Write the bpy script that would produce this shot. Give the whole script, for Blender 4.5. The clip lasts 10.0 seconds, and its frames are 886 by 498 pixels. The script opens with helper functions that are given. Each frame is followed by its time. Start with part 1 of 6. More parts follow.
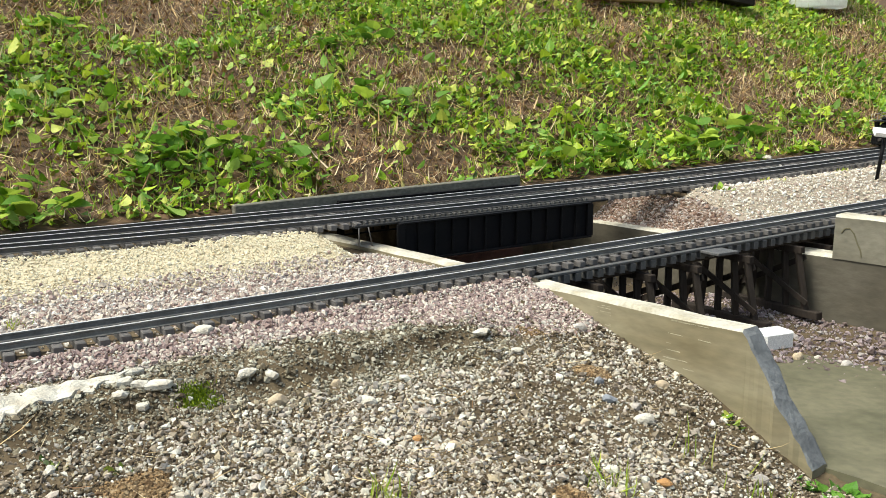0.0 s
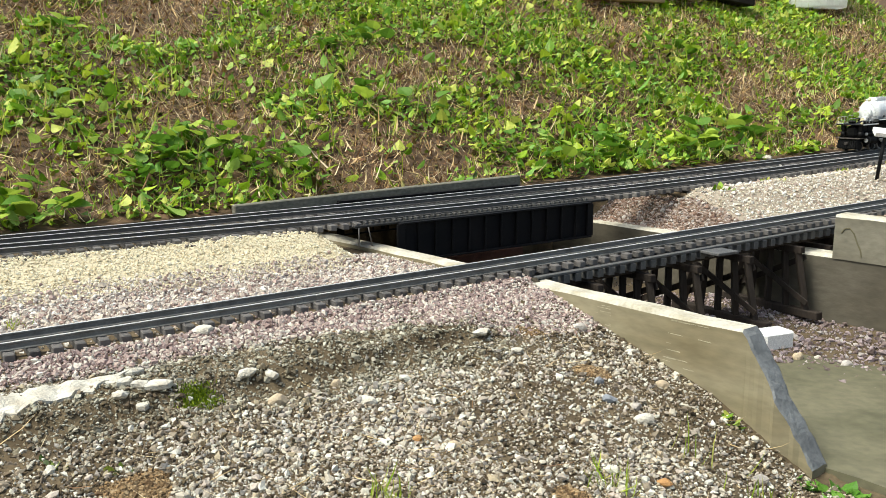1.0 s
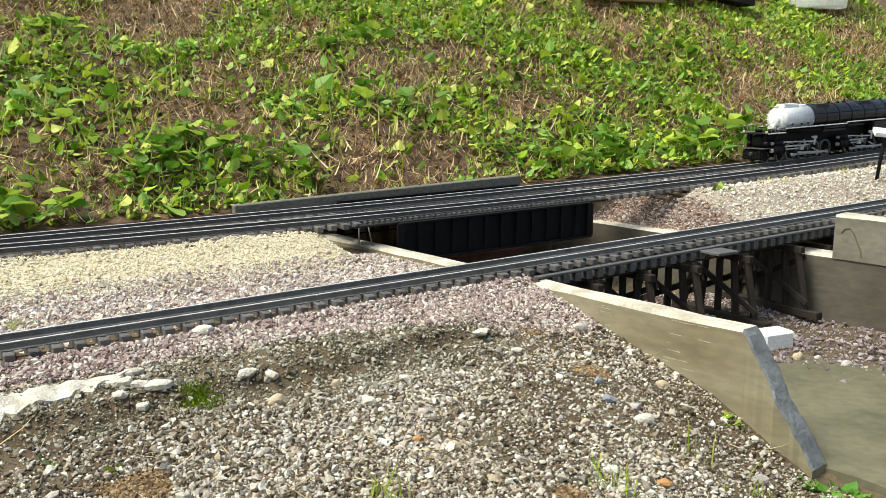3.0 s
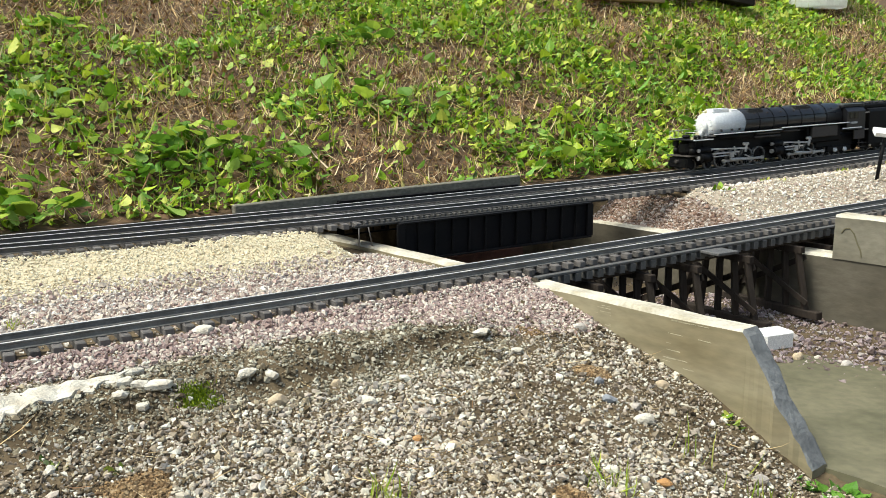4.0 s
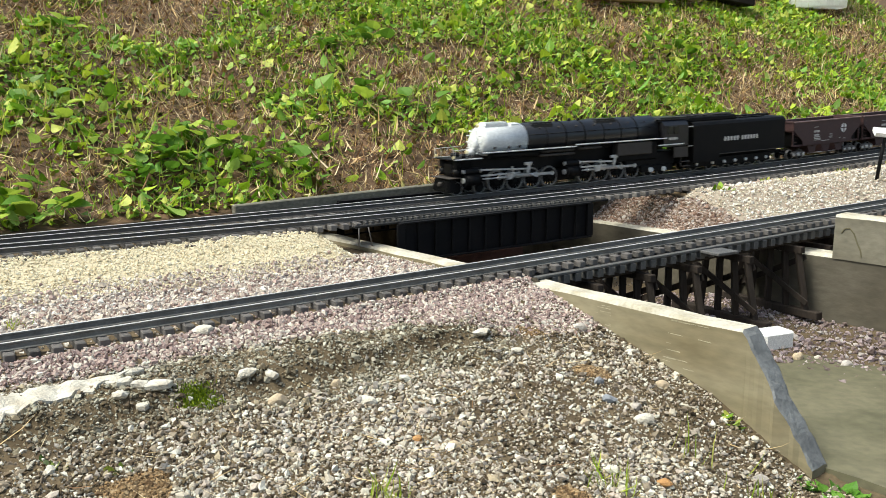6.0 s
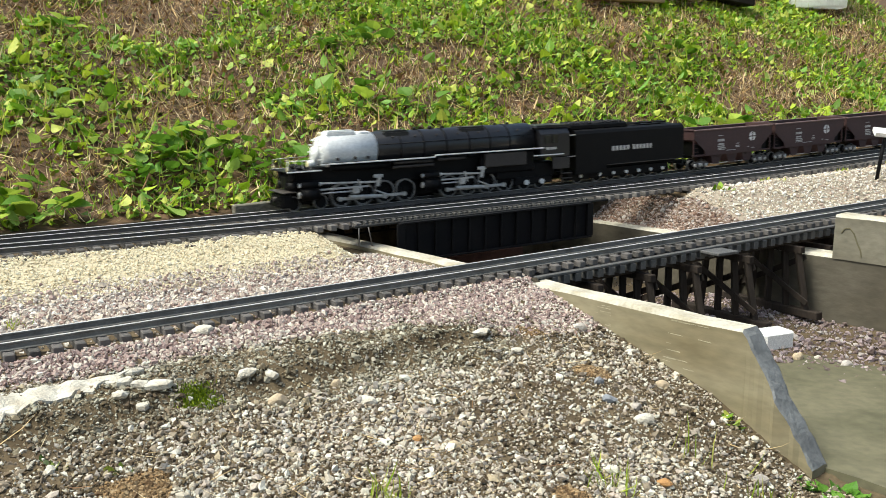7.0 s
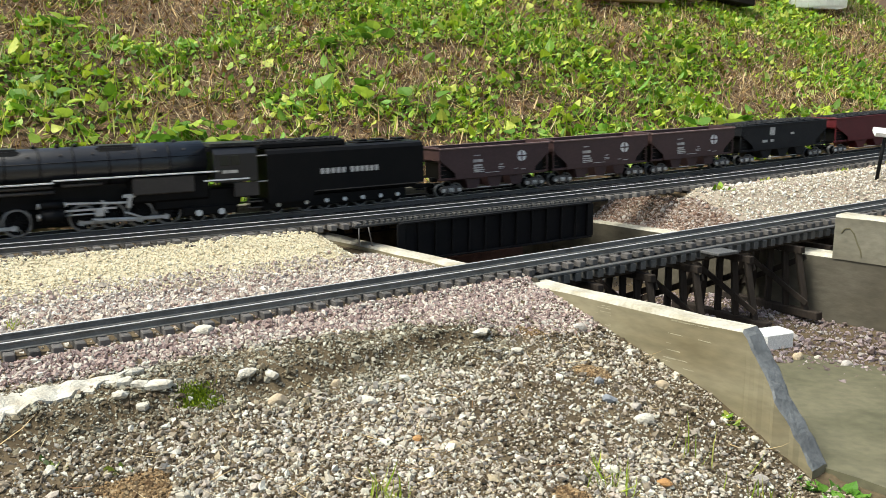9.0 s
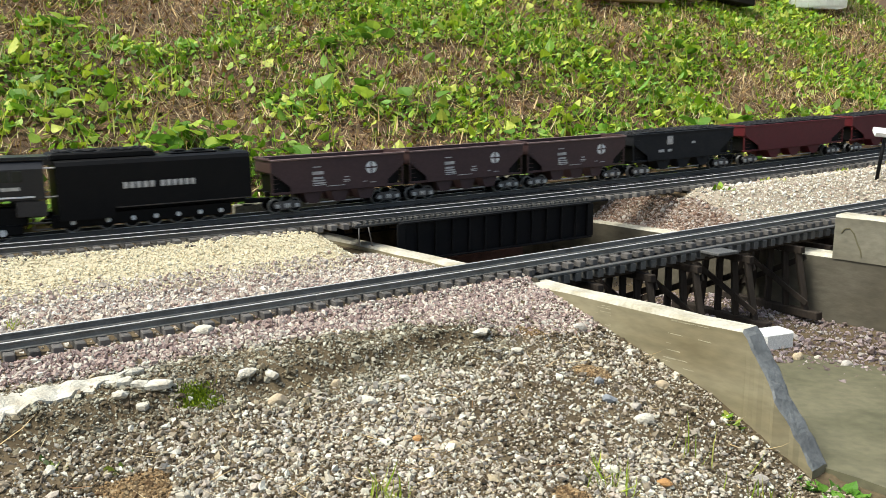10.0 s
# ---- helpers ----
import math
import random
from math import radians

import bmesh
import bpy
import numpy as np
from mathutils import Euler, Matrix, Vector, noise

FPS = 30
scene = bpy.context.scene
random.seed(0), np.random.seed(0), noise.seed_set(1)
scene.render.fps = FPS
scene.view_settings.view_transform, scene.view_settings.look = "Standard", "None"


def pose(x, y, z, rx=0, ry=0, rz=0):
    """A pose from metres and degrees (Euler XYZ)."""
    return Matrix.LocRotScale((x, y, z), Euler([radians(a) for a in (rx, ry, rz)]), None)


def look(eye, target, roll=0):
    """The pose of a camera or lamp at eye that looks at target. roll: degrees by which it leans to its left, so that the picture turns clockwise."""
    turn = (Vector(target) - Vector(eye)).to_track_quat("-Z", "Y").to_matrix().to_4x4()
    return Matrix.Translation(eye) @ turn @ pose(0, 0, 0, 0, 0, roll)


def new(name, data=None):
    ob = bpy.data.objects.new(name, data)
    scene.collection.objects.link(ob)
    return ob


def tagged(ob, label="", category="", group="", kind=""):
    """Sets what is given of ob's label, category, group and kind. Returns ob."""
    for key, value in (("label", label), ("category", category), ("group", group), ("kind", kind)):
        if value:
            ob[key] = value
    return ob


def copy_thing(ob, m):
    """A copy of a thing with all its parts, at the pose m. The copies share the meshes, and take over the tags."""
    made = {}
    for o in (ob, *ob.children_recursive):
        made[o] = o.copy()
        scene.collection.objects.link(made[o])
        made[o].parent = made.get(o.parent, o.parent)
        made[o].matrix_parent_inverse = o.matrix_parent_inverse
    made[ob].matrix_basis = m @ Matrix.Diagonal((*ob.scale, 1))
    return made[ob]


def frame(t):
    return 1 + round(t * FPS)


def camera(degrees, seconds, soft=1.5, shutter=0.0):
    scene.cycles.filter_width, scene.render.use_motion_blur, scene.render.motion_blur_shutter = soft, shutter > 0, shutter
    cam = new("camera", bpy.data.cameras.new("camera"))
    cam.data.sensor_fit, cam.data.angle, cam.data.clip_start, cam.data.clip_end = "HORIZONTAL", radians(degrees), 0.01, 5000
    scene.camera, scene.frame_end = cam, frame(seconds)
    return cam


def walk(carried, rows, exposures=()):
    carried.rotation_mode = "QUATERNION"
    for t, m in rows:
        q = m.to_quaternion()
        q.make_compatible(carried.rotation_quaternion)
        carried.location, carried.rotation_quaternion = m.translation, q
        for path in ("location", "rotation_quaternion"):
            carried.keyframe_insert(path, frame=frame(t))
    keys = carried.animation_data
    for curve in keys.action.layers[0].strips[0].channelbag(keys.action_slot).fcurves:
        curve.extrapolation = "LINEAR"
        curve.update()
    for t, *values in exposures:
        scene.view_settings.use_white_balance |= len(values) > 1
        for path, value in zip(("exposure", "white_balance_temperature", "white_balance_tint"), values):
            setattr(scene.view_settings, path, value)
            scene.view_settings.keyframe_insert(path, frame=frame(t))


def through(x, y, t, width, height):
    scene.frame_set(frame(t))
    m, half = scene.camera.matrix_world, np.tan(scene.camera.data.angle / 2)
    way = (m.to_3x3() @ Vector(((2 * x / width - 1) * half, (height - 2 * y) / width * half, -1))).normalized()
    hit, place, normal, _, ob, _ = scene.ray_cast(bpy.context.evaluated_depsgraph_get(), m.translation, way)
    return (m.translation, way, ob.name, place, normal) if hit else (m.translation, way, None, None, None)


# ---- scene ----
# camera: stands still beside the model railway, about half a metre up
EYE = (0.0, 0.0, 0.5)
cam = camera(52.0, 10.0, soft=0.85, shutter=0.5)
CAM = look(EYE, (0.0, 0.98506, 0.5 - 0.17220))
walk(cam, [(0.0, CAM), (10.0, CAM)], exposures=[(0.0, 0.22, 6600, 1), (10.0, 0.22, 6600, 1)])

# ---- light: bright overcast day ----
world = bpy.data.worlds.new("sky")
scene.world = world
world.use_nodes = True
wn = world.node_tree.nodes
sky = wn.new("ShaderNodeTexSky")
sky.sky_type, sky.sun_disc = "NISHITA", False
SUN_EL, SUN_AZ = radians(60), radians(252)
sky.sun_elevation, sky.sun_rotation = SUN_EL, SUN_AZ
sky.dust_density, sky.air_density, sky.ozone_density = 4.0, 1.0, 1.0
wn["Background"].inputs["Strength"].default_value = 0.15
world.node_tree.links.new(sky.outputs[0], wn["Background"].inputs["Color"])
sun = new("sun", bpy.data.lights.new("sun", "SUN"))
sun.data.energy, sun.data.angle, sun.data.color = 3.9, radians(28), (1.0, 0.96, 0.89)
sun_from = Vector((math.sin(SUN_AZ) * math.cos(SUN_EL), math.cos(SUN_AZ) * math.cos(SUN_EL), math.sin(SUN_EL)))
sun.matrix_world = look(sun_from * 20, (0, 0, 0))


# ---- materials ----
def mat(name, base, rough=0.7, metal=0.0, vary=None, scale=40.0, amount=0.5, bump=0.2, bump_scale=None,
        island=None, random_ob=None, grain=None, coat=0.0):
    """Procedural surface: base colour varied by two scales of noise, with fine relief.
    island / random_ob: colours picked for each loose piece / each object. grain: stretch (x, y, z) of the noise."""
    m = bpy.data.materials.new(name)
    m.use_nodes = True
    nt = m.node_tree
    nd, ln = nt.nodes, nt.links
    b = nd["Principled BSDF"]
    b.inputs["Roughness"].default_value = rough
    b.inputs["Metallic"].default_value = metal
    b.inputs["Coat Weight"].default_value = coat
    geo = nd.new("ShaderNodeNewGeometry")
    tc = nd.new("ShaderNodeTexCoord")
    mp = nd.new("ShaderNodeMapping")
    mp.inputs["Scale"].default_value = grain or (1, 1, 1)
    ln.new(tc.outputs["Object"], mp.inputs["Vector"])
    n1 = nd.new("ShaderNodeTexNoise")
    n1.inputs["Scale"].default_value, n1.inputs["Detail"].default_value = scale, 6
    n1.inputs["Roughness"].default_value = 0.5
    ln.new(mp.outputs[0], n1.inputs["Vector"])
    n2 = nd.new("ShaderNodeTexNoise")
    n2.inputs["Scale"].default_value, n2.inputs["Detail"].default_value = scale * 7.3, 4
    ln.new(mp.outputs[0], n2.inputs["Vector"])
    if island or random_ob:
        cols = island or random_ob
        rp = nd.new("ShaderNodeValToRGB")
        rp.color_ramp.interpolation = "CONSTANT" if island else "LINEAR"
        while len(rp.color_ramp.elements) < len(cols):
            rp.color_ramp.elements.new(0.5)
        for i, c in enumerate(cols):
            rp.color_ramp.elements[i].position = i / (len(cols) if island else max(1, len(cols) - 1))
            rp.color_ramp.elements[i].color = (*c, 1)
        if island:
            ln.new(geo.outputs["Random Per Island"], rp.inputs["Fac"])
        else:
            oi = nd.new("ShaderNodeObjectInfo")
            ln.new(oi.outputs["Random"], rp.inputs["Fac"])
        first = rp.outputs["Color"]
    else:
        rgb = nd.new("ShaderNodeRGB")
        rgb.outputs[0].default_value = (*base, 1)
        first = rgb.outputs[0]
    mix1 = nd.new("ShaderNodeMix")
    mix1.data_type, mix1.blend_type = "RGBA", "MIX"
    ramp = nd.new("ShaderNodeMapRange")
    ramp.inputs["From Min"].default_value, ramp.inputs["From Max"].default_value = 0.38, 0.68
    ramp.inputs["To Max"].default_value = amount
    ln.new(n1.outputs["Fac"], ramp.inputs["Value"])
    ln.new(ramp.outputs[0], mix1.inputs["Factor"])
    ln.new(first, mix1.inputs[6])
    v = vary or tuple(c * 0.55 for c in base)
    mix1.inputs[7].default_value = (*v, 1)
    mix2 = nd.new("ShaderNodeMix")
    mix2.data_type, mix2.blend_type = "RGBA", "MULTIPLY"
    mix2.inputs["Factor"].default_value = 1.0
    r2 = nd.new("ShaderNodeMapRange")
    r2.inputs["From Min"].default_value, r2.inputs["From Max"].default_value = 0.3, 0.7
    r2.inputs["To Min"].default_value, r2.inputs["To Max"].default_value = 0.82, 1.12
    ln.new(n2.outputs["Fac"], r2.inputs["Value"])
    cmb = nd.new("ShaderNodeCombineColor")
    for k in range(3):
        ln.new(r2.outputs[0], cmb.inputs[k])
    ln.new(mix1.outputs[2], mix2.inputs[6])
    ln.new(cmb.outputs[0], mix2.inputs[7])
    ln.new(mix2.outputs[2], b.inputs["Base Color"])
    if bump:
        bp = nd.new("ShaderNodeBump")
        bp.inputs["Strength"].default_value, bp.inputs["Distance"].default_value = bump, 0.002
        ln.new(n2.outputs["Fac"], bp.inputs["Height"])
        ln.new(bp.outputs["Normal"], b.inputs["Normal"])
    b.inputs["Specular IOR Level"].default_value = 0.16 if sum(base) < 0.08 else 0.5
    return m


def leaf_mat(name, cols, rough=0.58, through=0.35):
    """Leaf: colour by loose piece, partly translucent."""
    m = mat(name, cols[0], rough, island=cols, scale=60, amount=0.25, vary=tuple(c * 1.5 for c in cols[0]), bump=0.1)
    nt = m.node_tree
    b = nt.nodes["Principled BSDF"]
    tr = nt.nodes.new("ShaderNodeBsdfTranslucent")
    mx = nt.nodes.new("ShaderNodeMixShader")
    mx.inputs[0].default_value = through
    b.inputs["Specular IOR Level"].default_value = 0.3
    src = b.inputs["Base Color"].links[0].from_socket
    nt.links.new(src, tr.inputs["Color"])
    nt.links.new(b.outputs[0], mx.inputs[1])
    nt.links.new(tr.outputs[0], mx.inputs[2])
    nt.links.new(mx.outputs[0], nt.nodes["Material Output"].inputs["Surface"])
    return m


M_SOIL = mat("soil", (0.072, 0.049, 0.024), 0.95, vary=(0.15, 0.112, 0.064), scale=26, amount=0.8, bump=0.9)
M_HILL = mat("hill_soil", (0.085, 0.052, 0.028), 0.95, vary=(0.16, 0.095, 0.05), scale=9, amount=0.8, bump=0.8)
M_BERM_SOIL = mat("buff_soil", (0.58, 0.51, 0.36), 0.95, vary=(0.48, 0.41, 0.28), scale=40, amount=0.6, bump=0.8)
M_BANK_SOIL = mat("bank_soil", (0.34, 0.28, 0.25), 0.95, vary=(0.22, 0.18, 0.15), scale=40, amount=0.6, bump=0.8)
M_EAST_SOIL = mat("pale_soil", (0.38, 0.33, 0.26), 0.95, vary=(0.26, 0.20, 0.15), scale=30, amount=0.7, bump=0.8)
M_DEBRIS_SOIL = mat("debris_soil", (0.20, 0.14, 0.10), 0.95, vary=(0.30, 0.23, 0.18), scale=30, amount=0.7, bump=0.8)
M_PEBBLE = mat("pebble", (0.5, 0.46, 0.42), 0.8, island=[(0.240, 0.196, 0.140), (0.480, 0.432, 0.346), (0.688, 0.664, 0.567), (0.368, 0.320, 0.265), (0.576, 0.528, 0.427), (0.120, 0.092, 0.063), (0.416, 0.344, 0.228), (0.320, 0.296, 0.265), (0.720, 0.704, 0.618), (0.496, 0.424, 0.361)], scale=90, amount=0.3, vary=(0.30, 0.25, 0.19), bump=0.4)
M_CRUMB = mat("earth_crumb", (0.13, 0.09, 0.055), 0.95, island=[(0.06, 0.042, 0.025), (0.15, 0.11, 0.07), (0.24, 0.19, 0.13), (0.10, 0.075, 0.04)], scale=60, amount=0.3, vary=(0.1, 0.075, 0.045), bump=0.4)
M_PINK = mat("pink_ballast", (0.5, 0.43, 0.41), 0.85, island=[(0.264, 0.185, 0.158), (0.510, 0.440, 0.378), (0.634, 0.572, 0.502), (0.422, 0.317, 0.282), (0.757, 0.722, 0.651), (0.581, 0.502, 0.414), (0.475, 0.422, 0.387)], scale=90, amount=0.25, vary=(0.40, 0.33, 0.28), bump=0.4)
M_ROSE = mat("rose_ballast", (0.5, 0.4, 0.4), 0.85, island=[(0.240, 0.168, 0.151), (0.432, 0.344, 0.302), (0.560, 0.488, 0.427), (0.336, 0.248, 0.228), (0.656, 0.616, 0.530), (0.288, 0.208, 0.191)], scale=90, amount=0.25, vary=(0.40, 0.31, 0.30), bump=0.4)
M_YELLOW = mat("buff_grit", (0.7, 0.6, 0.42), 0.9, island=[(0.534, 0.451, 0.304), (0.736, 0.672, 0.497), (0.810, 0.764, 0.607), (0.644, 0.570, 0.396)], scale=60, amount=0.2, vary=(0.60, 0.52, 0.36), bump=0.4)
M_WHITE = mat("pale_grit", (0.7, 0.66, 0.58), 0.9, island=[(0.475, 0.422, 0.334), (0.722, 0.686, 0.616), (0.598, 0.528, 0.405), (0.774, 0.757, 0.704), (0.405, 0.317, 0.264)], scale=60, amount=0.25, vary=(0.55, 0.46, 0.35), bump=0.4)
M_PURPLE = mat("pit_gravel", (0.3, 0.24, 0.25), 0.85, island=[(0.135, 0.099, 0.099), (0.270, 0.216, 0.225), (0.342, 0.279, 0.297), (0.216, 0.162, 0.153), (0.414, 0.378, 0.360)], scale=90, amount=0.3, vary=(0.22, 0.16, 0.13), bump=0.4)
M_CRUST = mat("crust", (0.28, 0.26, 0.23), 0.95, island=[(0.20, 0.18, 0.130), (0.38, 0.36, 0.279), (0.54, 0.52, 0.419), (0.28, 0.245, 0.167), (0.13, 0.105, 0.065)], scale=60, amount=0.4, vary=(0.2, 0.17, 0.13), bump=0.5)
M_BROWNGRAVEL = mat("brown_gravel", (0.3, 0.22, 0.18), 0.9, island=[(0.16, 0.10, 0.07), (0.32, 0.24, 0.19), (0.40, 0.32, 0.28), (0.25, 0.16, 0.12), (0.52, 0.47, 0.42)], scale=70, amount=0.35, vary=(0.22, 0.14, 0.1), bump=0.4)
M_BALLAST = mat("dark_ballast", (0.16, 0.14, 0.12), 0.9, island=[(0.07, 0.06, 0.05), (0.15, 0.13, 0.115), (0.23, 0.20, 0.18), (0.11, 0.09, 0.08), (0.42, 0.40, 0.37)], scale=70, amount=0.35, vary=(0.12, 0.1, 0.08), bump=0.4)
M_RUST = mat("rust_soil", (0.16, 0.10, 0.05), 0.95, island=[(0.09, 0.06, 0.03), (0.30, 0.20, 0.10), (0.19, 0.125, 0.06), (0.38, 0.28, 0.16)], scale=60, amount=0.3, vary=(0.2, 0.1, 0.04), bump=0.4)
M_MOSS = leaf_mat("moss", [(0.10, 0.16, 0.01), (0.30, 0.38, 0.02), (0.19, 0.26, 0.015)], 0.8, 0.2)
M_REDWOOD = mat("red_timber", (0.22, 0.10, 0.07), 0.8, scale=30, amount=0.6, bump=0.3)
M_TANBOARD = mat("tan_board", (0.40, 0.27, 0.16), 0.85, scale=14, amount=0.5, bump=0.3)
M_TAN = mat("tan_rock", (0.52, 0.42, 0.29), 0.85, scale=60, amount=0.5, bump=0.4)
M_ORANGE = mat("orange_rock", (0.45, 0.24, 0.09), 0.85, scale=60, amount=0.5, bump=0.4)
M_SLATE = mat("slate_rock", (0.25, 0.27, 0.30), 0.85, scale=60, amount=0.5, bump=0.4)
M_ROCK = mat("rock", (0.5, 0.46, 0.42), 0.85, random_ob=[(0.60, 0.57, 0.52), (0.40, 0.36, 0.33), (0.66, 0.63, 0.6), (0.5, 0.42, 0.33)], scale=70, amount=0.5, vary=(0.30, 0.25, 0.2), bump=0.5)
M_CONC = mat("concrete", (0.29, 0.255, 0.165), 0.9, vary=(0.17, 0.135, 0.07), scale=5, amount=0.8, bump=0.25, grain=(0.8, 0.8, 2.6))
# stained concrete, its colour also darkened to paint in the wall's shade
M_CONC_SHADED = mat("stained_shaded_concrete", (0.108, 0.095, 0.070), 0.85, vary=(0.058, 0.048, 0.030), scale=5, amount=0.9, bump=0.5, grain=(1, 1, 2.2))
M_CONC_OLIVE = mat("olive_concrete", (0.17, 0.15, 0.09), 0.85, vary=(0.10, 0.085, 0.045), scale=6, amount=0.9, bump=0.5, grain=(1, 1, 2))
M_BED = mat("silted_concrete", (0.15, 0.138, 0.085), 0.85, vary=(0.085, 0.082, 0.045), scale=9, amount=0.9, bump=0.4)
M_MORTAR = mat("mortar", (0.66, 0.63, 0.55), 0.95, vary=(0.36, 0.31, 0.24), scale=60, amount=0.7, bump=0.9)
# lighter copy of the concrete for wall tops: light from above in the colour
M_CONC_LIT_TOP = mat("lit_top_concrete", (0.56, 0.53, 0.45), 0.9, vary=(0.34, 0.30, 0.21), scale=26, amount=0.85, bump=0.4)
M_CONC_MID = mat("abutment_concrete", (0.20, 0.185, 0.14), 0.85, vary=(0.115, 0.10, 0.07), scale=7, amount=0.8, bump=0.4, grain=(1, 1, 2))
M_LIME = mat("lime", (0.44, 0.40, 0.29), 0.9, vary=(0.32, 0.28, 0.18), scale=60, amount=0.8, bump=0.2)
# bluish grey copy for the wall's sloped end: sky light painted into the colour
M_CONC_SKYLIT_END = mat("skylit_end_concrete", (0.22, 0.23, 0.235), 0.85, vary=(0.11, 0.115, 0.12), scale=22, amount=0.7, bump=0.7)
M_RAIL = mat("rail_side", (0.085, 0.080, 0.076), 0.6, metal=0.0, vary=(0.15, 0.13, 0.11), scale=60, amount=0.5, bump=0.1)
M_RAIL_GREY = mat("grey_rail_side", (0.20, 0.195, 0.18), 0.6, vary=(0.12, 0.11, 0.095), scale=60, amount=0.7, bump=0.1)
M_TIE_FAR = mat("dark_tie", (0.07, 0.065, 0.06), 0.75, random_ob=[(0.07, 0.065, 0.062), (0.17, 0.16, 0.15), (0.11, 0.10, 0.096)], scale=120, amount=0.4, vary=(0.08, 0.07, 0.065), bump=0.4)
M_TIE_DARK = mat("black_tie", (0.04, 0.04, 0.04), 0.7, random_ob=[(0.025, 0.025, 0.025), (0.07, 0.068, 0.066), (0.045, 0.044, 0.043)], scale=120, amount=0.4, vary=(0.03, 0.03, 0.03), bump=0.3)
# worn steel, base colour lightened to stand in for the reflected sky
M_HEAD = mat("rail_head", (0.78, 0.76, 0.73), 0.35, metal=0.35, vary=(0.35, 0.32, 0.29), scale=60, amount=0.5, bump=0.03)
M_TIE = mat("tie", (0.075, 0.07, 0.068), 0.75, random_ob=[(0.06, 0.056, 0.054), (0.13, 0.12, 0.117), (0.09, 0.084, 0.08)], scale=120, amount=0.4, vary=(0.13, 0.12, 0.11), bump=0.4, grain=(6, 1, 1))
M_BLACK = mat("black_paint", (0.005, 0.005, 0.0055), 0.5, vary=(0.009, 0.008, 0.008), scale=30, amount=0.6, bump=0.03)
M_GIRDER = mat("girder_paint", (0.007, 0.007, 0.008), 0.6, vary=(0.013, 0.012, 0.012), scale=25, amount=0.6, bump=0.1)
M_KERB = mat("weathered_kerb", (0.19, 0.18, 0.14), 0.85, vary=(0.10, 0.095, 0.07), scale=30, amount=0.8, bump=0.4, grain=(1, 6, 6))
M_DECK = mat("deck_timber", (0.085, 0.084, 0.083), 0.65, vary=(0.15, 0.147, 0.143), scale=50, amount=0.5, bump=0.3, grain=(1, 8, 1))
M_BRIDGE_DECK = mat("bridge_deck", (0.022, 0.022, 0.022), 0.65, vary=(0.045, 0.044, 0.043), scale=50, amount=0.6, bump=0.3)
M_TIMBER = mat("trestle_timber", (0.030, 0.024, 0.020), 0.8, vary=(0.062, 0.048, 0.039), scale=40, amount=0.6, bump=0.4, grain=(1, 1, 0.15))


# ---- mesh helpers ----
def part(name, bm, material, parent=None, label=""):
    me = bpy.data.meshes.new(name)
    bm.to_mesh(me)
    bm.free()
    for mm in (material if isinstance(material, (list, tuple)) else [material]):
        me.materials.append(mm)
    ob = new(name, me)
    if parent is not None:
        ob.parent = parent
    if label:
        ob["label"] = label
    return ob


def share(name, me, parent, m):
    """A further object on a shared mesh."""
    ob = new(name, me)
    ob.parent = parent
    ob.matrix_basis = m
    return ob


def box(bm, cx, cy, cz, sx, sy, sz, bev=0.0, m=None, mi=0):
    """A box by centre and full size, with bevelled edges."""
    r = bmesh.ops.create_cube(bm, size=1.0, matrix=Matrix.Translation((cx, cy, cz)) @ Matrix.Diagonal((sx, sy, sz, 1)))
    vs = r["verts"]
    if m is not None:
        bmesh.ops.transform(bm, matrix=m, verts=vs)
    es = list({e for v in vs for e in v.link_edges})
    for f in {f for v in vs for f in v.link_faces}:
        f.material_index = mi
    if bev:
        bmesh.ops.bevel(bm, geom=es, offset=bev, segments=1, affect="EDGES", clamp_overlap=True)
    return vs


def rod(bm, a, b, r, seg=10, r2=None, mi=0):
    """A round bar from a to b."""
    a, b = Vector(a), Vector(b)
    d = b - a
    m = Matrix.Translation((a + b) / 2) @ d.to_track_quat("Z", "Y").to_matrix().to_4x4()
    n0 = len(bm.faces)
    bmesh.ops.create_cone(bm, cap_ends=True, segments=seg, radius1=r, radius2=r if r2 is None else r2, depth=d.length, matrix=m)
    bm.faces.ensure_lookup_table()
    for f in bm.faces[n0:]:
        f.material_index = mi
        f.smooth = len(f.verts) == 4


def beam(bm, a, b, w, h, bev=0.0, mi=0):
    """A square bar from a to b, w wide and h high."""
    a, b = Vector(a), Vector(b)
    d = b - a
    x = d.normalized()
    up = Vector((0, 0, 1)) if abs(x.z) < 0.95 else Vector((1, 0, 0))
    y = up.cross(x).normalized()
    z = x.cross(y)
    m = Matrix((x, y, z)).transposed().to_4x4()
    m.translation = (a + b) / 2
    return box(bm, 0, 0, 0, d.length, w, h, bev, m, mi)


def prism(bm, pts, y0, y1, mi=0):
    """A closed outline in x, z pushed from y0 to y1."""
    a = [bm.verts.new((x, y0, z)) for x, z in pts]
    b = [bm.verts.new((x, y1, z)) for x, z in pts]
    fs = [bm.faces.new(a), bm.faces.new(b[::-1])]
    for i in range(len(pts)):
        j = (i + 1) % len(pts)
        fs.append(bm.faces.new((a[j], a[i], b[i], b[j])))
    for f in fs:
        f.material_index = mi
    bmesh.ops.recalc_face_normals(bm, faces=fs)
    return fs


